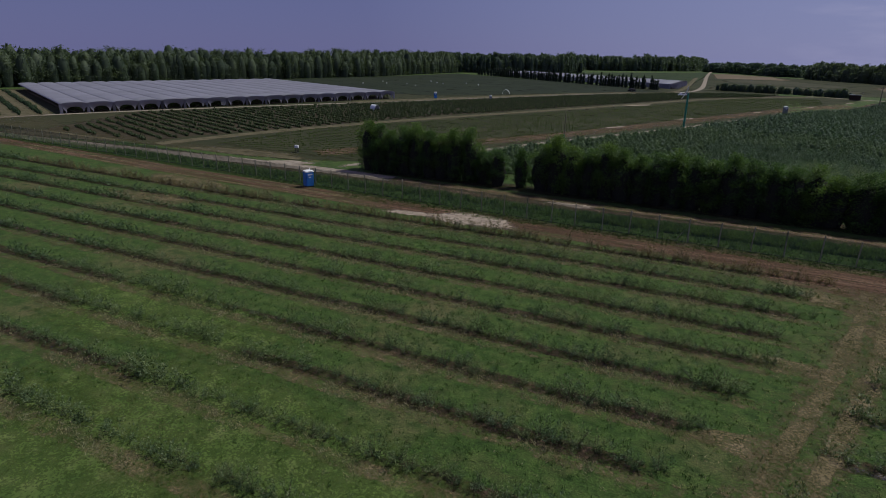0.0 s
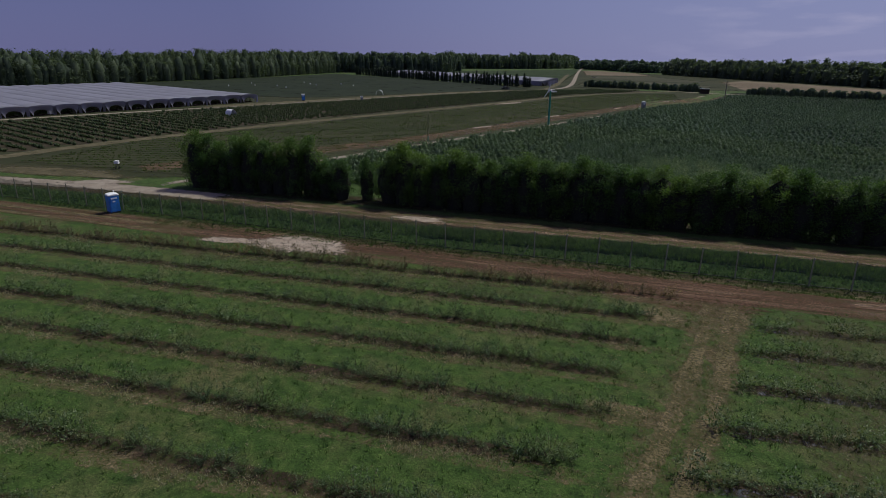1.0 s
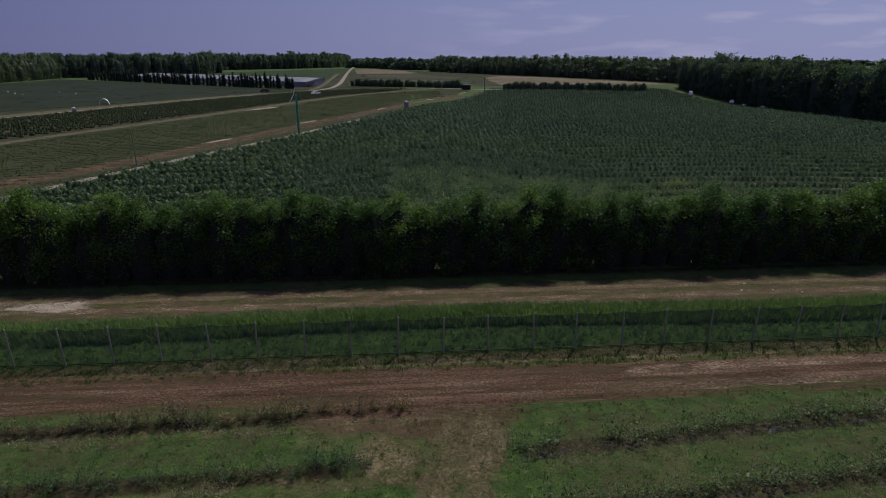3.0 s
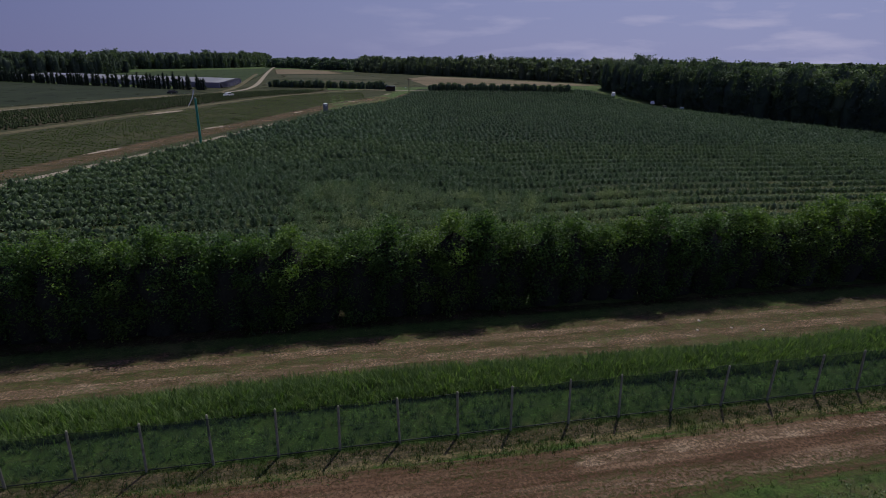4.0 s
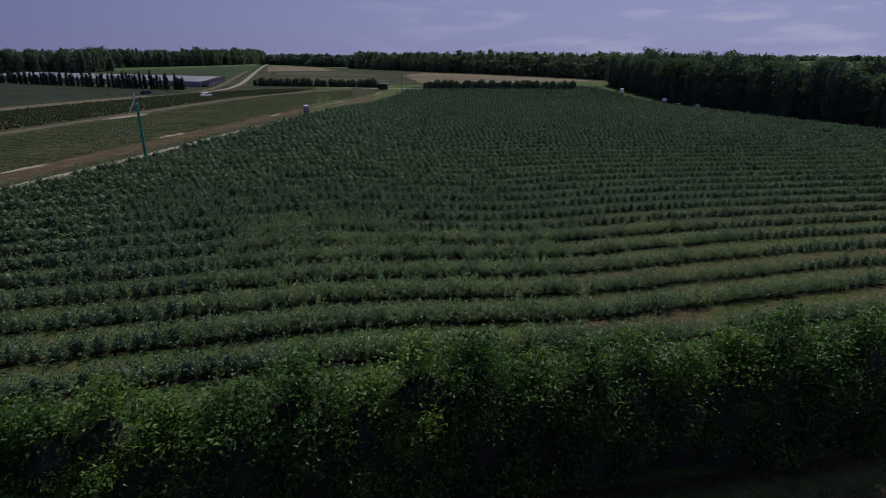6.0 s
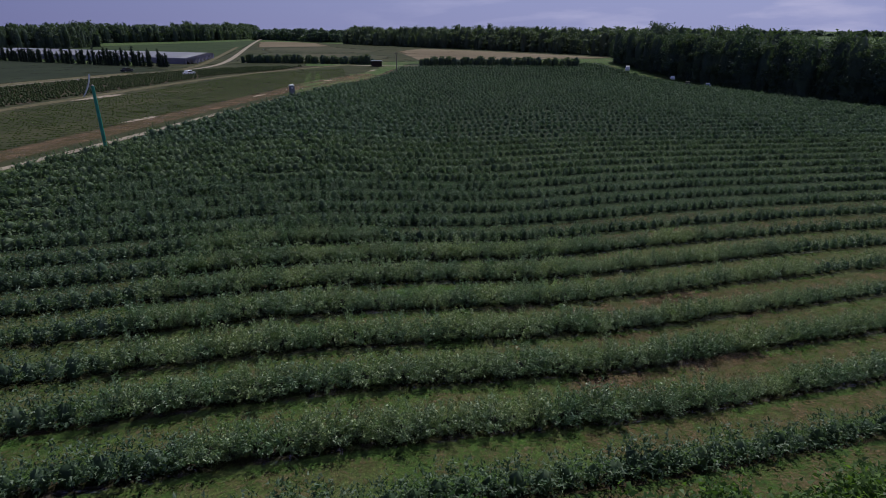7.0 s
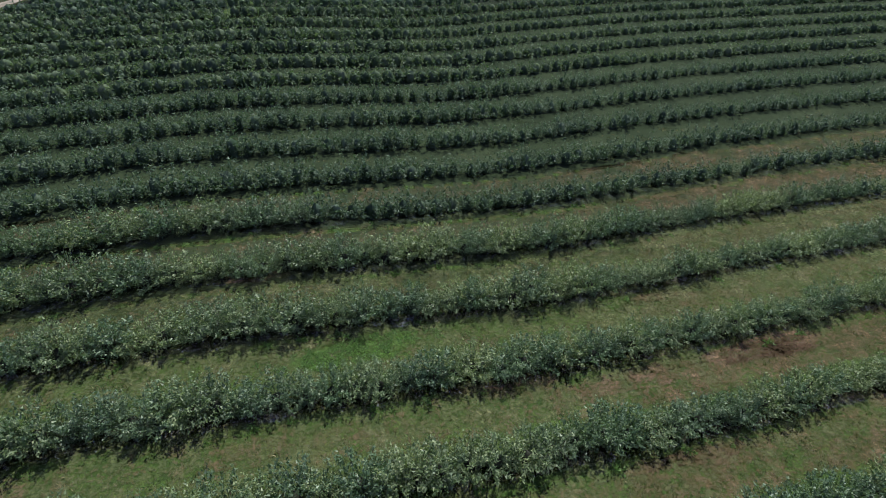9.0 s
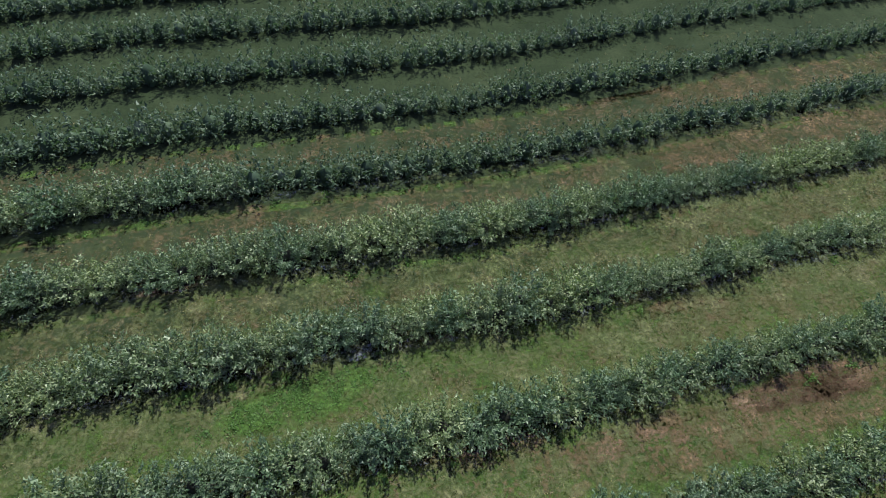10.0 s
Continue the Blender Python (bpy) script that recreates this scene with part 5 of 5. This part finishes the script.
pl = [(x + rng.normal() * 0.4, y + rng.normal() * 0.5, rng.uniform(0, 6.28), rng.uniform(0.75, 1.15), rng.uniform(0.9, 1.1)) for x, y in np.concatenate([along([(57, 303), (90, 299), (121, 294)], 1.35), along([(-15, 336), (10, 326), (38, 312)], 1.35)])]
put_copies(belt, pl)

# thuja row before the far tunnels
thuja = []
for k in range(4):
    (tv, tf), lf = crown_proto(860 + k, 6.2, 1.05, 700, 0.34, True, core=0.6)
    top = tagged(new("thuja"), "dark pointed thuja in a row before far tunnels", "conifer", "thuja row")
    part("trunk", mesh_np("trunk", tv, tf, M_BARK), top)
    part("crown", mesh_np("crown", lf[0], lf[1], M_CONIFER), top)
    thuja.append(top)
pl = []
for i, (x, y) in enumerate(along([(-40.5, 315), (-82, 343), (-138, 388), (-192, 430)], 1.75)):
    if rng.uniform() > 0.1:
        pl.append((x + rng.normal() * 0.4, y + rng.normal() * 0.6, rng.uniform(0, 6.28), rng.uniform(0.75, 1.12), rng.uniform(0.9, 1.15)))
put_copies(thuja, pl)

# raspberry rows between the two tracks, low crop rows, dark field rows
RASP = [(-124, 72), (-97, 72), (-86, 104), (-74, 142), (-48, 198), (-16, 270), (22, 306), (-8, 308), (-38, 286), (-67, 240), (-104, 172), (-141, 104)]
places = []
dx, dy = math.cos(radians(-20)), math.sin(radians(-20))
for i in range(110):
    cx, cy = -146 + i * 2.7 * math.sin(radians(20)), 70 + i * 2.7 * math.cos(radians(20))
    for j in range(120):
        t = -36 + j * 0.85
        x, y = cx + dx * t + rng.normal() * 0.1, cy + dy * t + rng.normal() * 0.15
        if inside(RASP, x, y) and rng.uniform() > 0.06:
            places.append((x, y, 0.0, rng.uniform(0, 6.28), rng.uniform(0.8, 1.2), rng.uniform(0.85, 1.15)))
scatter([bush_proto(7, 0.86, 0.52, 6, 0.28, 140 + k, 0.15, full=0.55)[1] for k in range(5)], places, "raspberry_rows", M_RASP, "dark green raspberry rows beyond the track", "bushes")
LOW = [(-84, 77), (-52, 77), (-47, 90), (-40, 112), (-24, 152), (-2, 202), (30, 280), (40, 304), (-4, 276), (-40, 194), (-66, 138), (-84, 100)]
places = []
dx, dy = math.cos(radians(14)), math.sin(radians(14))
for i in range(118):
    cy0 = 60 + i * 2.1
    for j in range(200):
        t = -25 + j * 0.62
        x, y = -70 + dx * t, cy0 + dy * t + rng.normal() * 0.08
        if inside(LOW, x, y) and rng.uniform() > 0.1:
            places.append((x, y, 0.0, rng.uniform(0, 6.28), rng.uniform(0.7, 1.2), 0.5))
scatter([bush_proto(4, 0.5, 0.36, 3, 0.30, 160 + k, 0.1)[1] for k in range(5)], places, "low_crop_rows", M_LOW, "low green crop in fine rows", "crops")
places = []
for i in range(7):
    for j in range(80):
        x = -157.5 - 1.7 * i - 1.12 * j
        y = 87.0 - 4.1 * i + 0.46 * j
        if y > 76.5:
            places.append((x + rng.normal() * 0.3, y + rng.normal() * 0.3, 0.0, rng.uniform(0, 6.28), rng.uniform(0.9, 1.3), 1.1))
scatter([bush_proto(8, 1.2, 0.6, 6, 0.32, 180 + k, 0.1, full=0.6)[1] for k in range(4)], places, "open_bush_rows", M_RASP, "uncovered bush rows on dry ground beside the tunnels", "bushes")

# ---------------------------------------------------------------- vehicles and small things


def vehicle(name, paint, label, x, y, turn, long=4.3, high=1.45, van=False):
    top = tagged(new(name), label, "car" if not van else "van")
    wide = 1.68
    bm = bmesh.new()
    box(bm, -long / 2, -wide / 2, 0.32, long / 2, wide / 2, 0.92 if not van else 1.1, 0.10)
    body = bm_part("body", bm, paint, top)
    bm = bmesh.new()
    box(bm, -long * (0.46 if van else 0.34), -wide * 0.45, 0.88, long * (0.36 if van else 0.22), wide * 0.45, high, 0.04)
    for v in bm.verts:
        if v.co.z > high - 0.1:
            v.co.x *= 0.93 if van else 0.8
            v.co.y *= 0.9
    cab = bm_part("cabin", bm, paint, top)
    for s in (-1, 1):
        bm = bmesh.new()
        box(bm, -long * 0.28, s * wide * 0.445 - 0.02, high * 0.66, long * 0.2, s * wide * 0.445 + 0.02, high * 0.9, 0.01)
        bm_part("side_window", bm, M_GLASSY, cab)
    bm = bmesh.new()
    box(bm, long * (0.33 if van else 0.17), -wide * 0.4, high * 0.66, long * (0.37 if van else 0.23), wide * 0.4, high * 0.92, 0.01)
    bm_part("windscreen", bm, M_GLASSY, cab)
    for sx in (-0.31, 0.31):
        for sy in (-1, 1):
            bm = bmesh.new()
            rod(bm, (long * sx, sy * (wide / 2 - 0.2), 0.33), (long * sx, sy * (wide / 2 + 0.02), 0.33), 0.33, 16)
            wheel = bm_part("wheel", bm, M_DARKM, top)
            bm = bmesh.new()
            rod(bm, (long * sx, sy * (wide / 2), 0.33), (long * sx, sy * (wide / 2 + 0.03), 0.33), 0.19, 12)
            bm_part("rim", bm, M_STEEL, wheel)
    for s in (-0.6, 0.6):
        bm = bmesh.new()
        box(bm, long / 2 - 0.03, s - 0.16, 0.62, long / 2 + 0.015, s + 0.16, 0.76, 0.01)
        bm_part("headlight", bm, M_WHITE, body)
    top.matrix_basis = place(x, y, radians(turn))


vehicle("parked_car", M_WHITE, "white car parked at the shaded edge of the woods", 146.0, 266.3, 62)
vehicle("parked_car", M_DARKM, "dark car parked at the edge of the woods", 142.5, 250.9, 60)
vehicle("parked_van", M_WHITE, "white van parked at the far field corner", 137.4, 285.2, 64, 4.8, 1.9, True)
vehicle("parked_car", M_SLATE, "slate blue car parked under the trees", 146.9, 245.8, 60)
vehicle("parked_car", M_WHITE, "white car beside the far farm road", -25.6, 275.0, 60)
vehicle("parked_car", M_DARKM, "dark car on the far farm road", -50.0, 293.0, 60)


def low_tunnel(label, x, y, turn, w, h, ln):
    """A short hoop shelter of white film, open at one end."""
    top = tagged(new("hoop_shelter"), label, "shelter")
    n = 12
    v, f = [], []
    for yy in (0, ln * 0.5, ln):
        for i in range(n + 1):
            a = math.pi * i / n
            for q in (1.0, 0.97):
                v.append((w / 2 * q * math.cos(a), yy, h * q * math.sin(a)))
    k = 2 * (n + 1)
    for a in range(2):
        for i in range(n):
            b = a * k + 2 * i
            f += [(b, b + k, b + k + 2, b + 2), (b + 1, b + 3, b + k + 3, b + k + 1)]
    for i in range(n):
        f.append((2 * i, 2 * i + 2, 2 * i + 3, 2 * i + 1))
    part("film_cover", mesh_np("film_cover", v, f, M_WHITE, smooth=True), top)
    for yy in (0.02, ln - 0.02):
        hv, hf = tubes([np.array([(w / 2 * 0.99 * math.cos(math.pi * i / n), yy, h * 0.99 * math.sin(math.pi * i / n)) for i in range(n + 1)])], 0.03, 0.03, 4)
        part("hoop", mesh_np("hoop", hv, hf, M_STEEL), top)
    top.matrix_basis = place(x, y, radians(turn))


low_tunnel("small white film shelter beside the farm road", -90, 234, 20, 3.0, 1.9, 1.6)
low_tunnel("white film shelter standing in the raspberry rows", -94.5, 145.5, 70, 1.8, 1.6, 2.6)

panel = tagged(new("white_board"), "white board leaning before a tunnel mouth", "board")
bm = bmesh.new()
box(bm, -0.95, -0.04, 0.25, 0.95, 0.04, 1.75, 0.015)
bm_part("panel", bm, M_WHITE, panel)
for sx in (-0.8, 0.8):
    bm = bmesh.new()
    rod(bm, (sx, 0.05, 0), (sx, 0.05, 1.7), 0.035, 6)
    bm_part("leg", bm, M_WOODPOLE, panel)
panel.matrix_basis = place(-139.5, 130.0, radians(60))

hive = tagged(new("white_box_on_stand"), "white box on a dark stand beside the young crop", "box")
bm = bmesh.new()
box(bm, -0.3, -0.25, 0.75, 0.3, 0.25, 1.2, 0.03)
bm_part("box", bm, M_WHITE, hive)
for sx in (-0.2, 0.2):
    for sy in (-0.15, 0.15):
        bm = bmesh.new()
        rod(bm, (sx, sy, 0), (sx, sy, 0.76), 0.035, 6)
        bm_part("leg", bm, M_DARKM, hive)
hive.matrix_basis = place(-64.9, 77.2, 0.3)

shed = tagged(new("field_shed"), "dark open field shelter beside the utility pole", "shed")
bm = bmesh.new()
box(bm, -2.2, -1.2, 2.0, 2.2, 1.2, 2.2, 0.03)
bm_part("roof", bm, M_GREYP, shed, "flat grey roof")
bm = bmesh.new()
box(bm, -2.0, 0.9, 0.0, 2.0, 1.0, 2.0, 0.02)
bm_part("back_wall", bm, M_BARK, shed)
for sx in (-1.9, 1.9):
    bm = bmesh.new()
    box(bm, sx - 0.06, -1.0, 0, sx + 0.06, -0.88, 2.0, 0.01)
    bm_part("post", bm, M_DARKM, shed)
shed.matrix_basis = place(39, 303, radians(-10))

for x, y, turn in ((36.4, 65.2, 0.4), (34.1, 65.3, 1.2), (38.2, 64.6, 2.0), (35.0, 66.5, 2.6)):
    bm = bmesh.new()
    bmesh.ops.create_icosphere(bm, subdivisions=2, radius=0.16)
    for v in bm.verts:
        v.co *= 1 + 0.35 * noise.noise(v.co * 7 + Vector((x, y, 0)))
        v.co.z = max(-0.05, v.co.z * 0.6)
    me = bpy.data.meshes.new("stone")
    bm.to_mesh(me), bm.free()
    me.materials.append(M_RUBBLE)
    ob = tagged(new("stone", me), "pale rubble stone lying beside the dirt road", "stone", "stones by the road")
    ob.matrix_basis = place(x, y, turn, rng.uniform(0.5, 0.8), 1, 0.03)

for x, y in ((-186, 287), (-173, 271), (-161, 272), (-166, 307), (-155, 294), (-147, 286), (-182, 262), (-140, 300), (-150, 262), (-128, 290)):
    crate = tagged(new("field_crate"), "small white harvest crate standing in the dark field", "crate", "crates in the field")
    bm = bmesh.new()
    box(bm, -0.3, -0.2, 0.02, 0.3, 0.2, 0.5, 0.02)
    bm_part("shell", bm, M_WHITE, crate)
    bm = bmesh.new()
    box(bm, -0.33, -0.23, 0.5, 0.33, 0.23, 0.56, 0.01)
    bm_part("rim", bm, M_WHITE, crate)
    bm = bmesh.new()
    box(bm, -0.3, -0.2, 0.0, 0.3, 0.2, 0.03, 0.005)
    bm_part("base", bm, M_GREYP, crate)
    crate.matrix_basis = place(x, y, x * 0.7, 0.8)
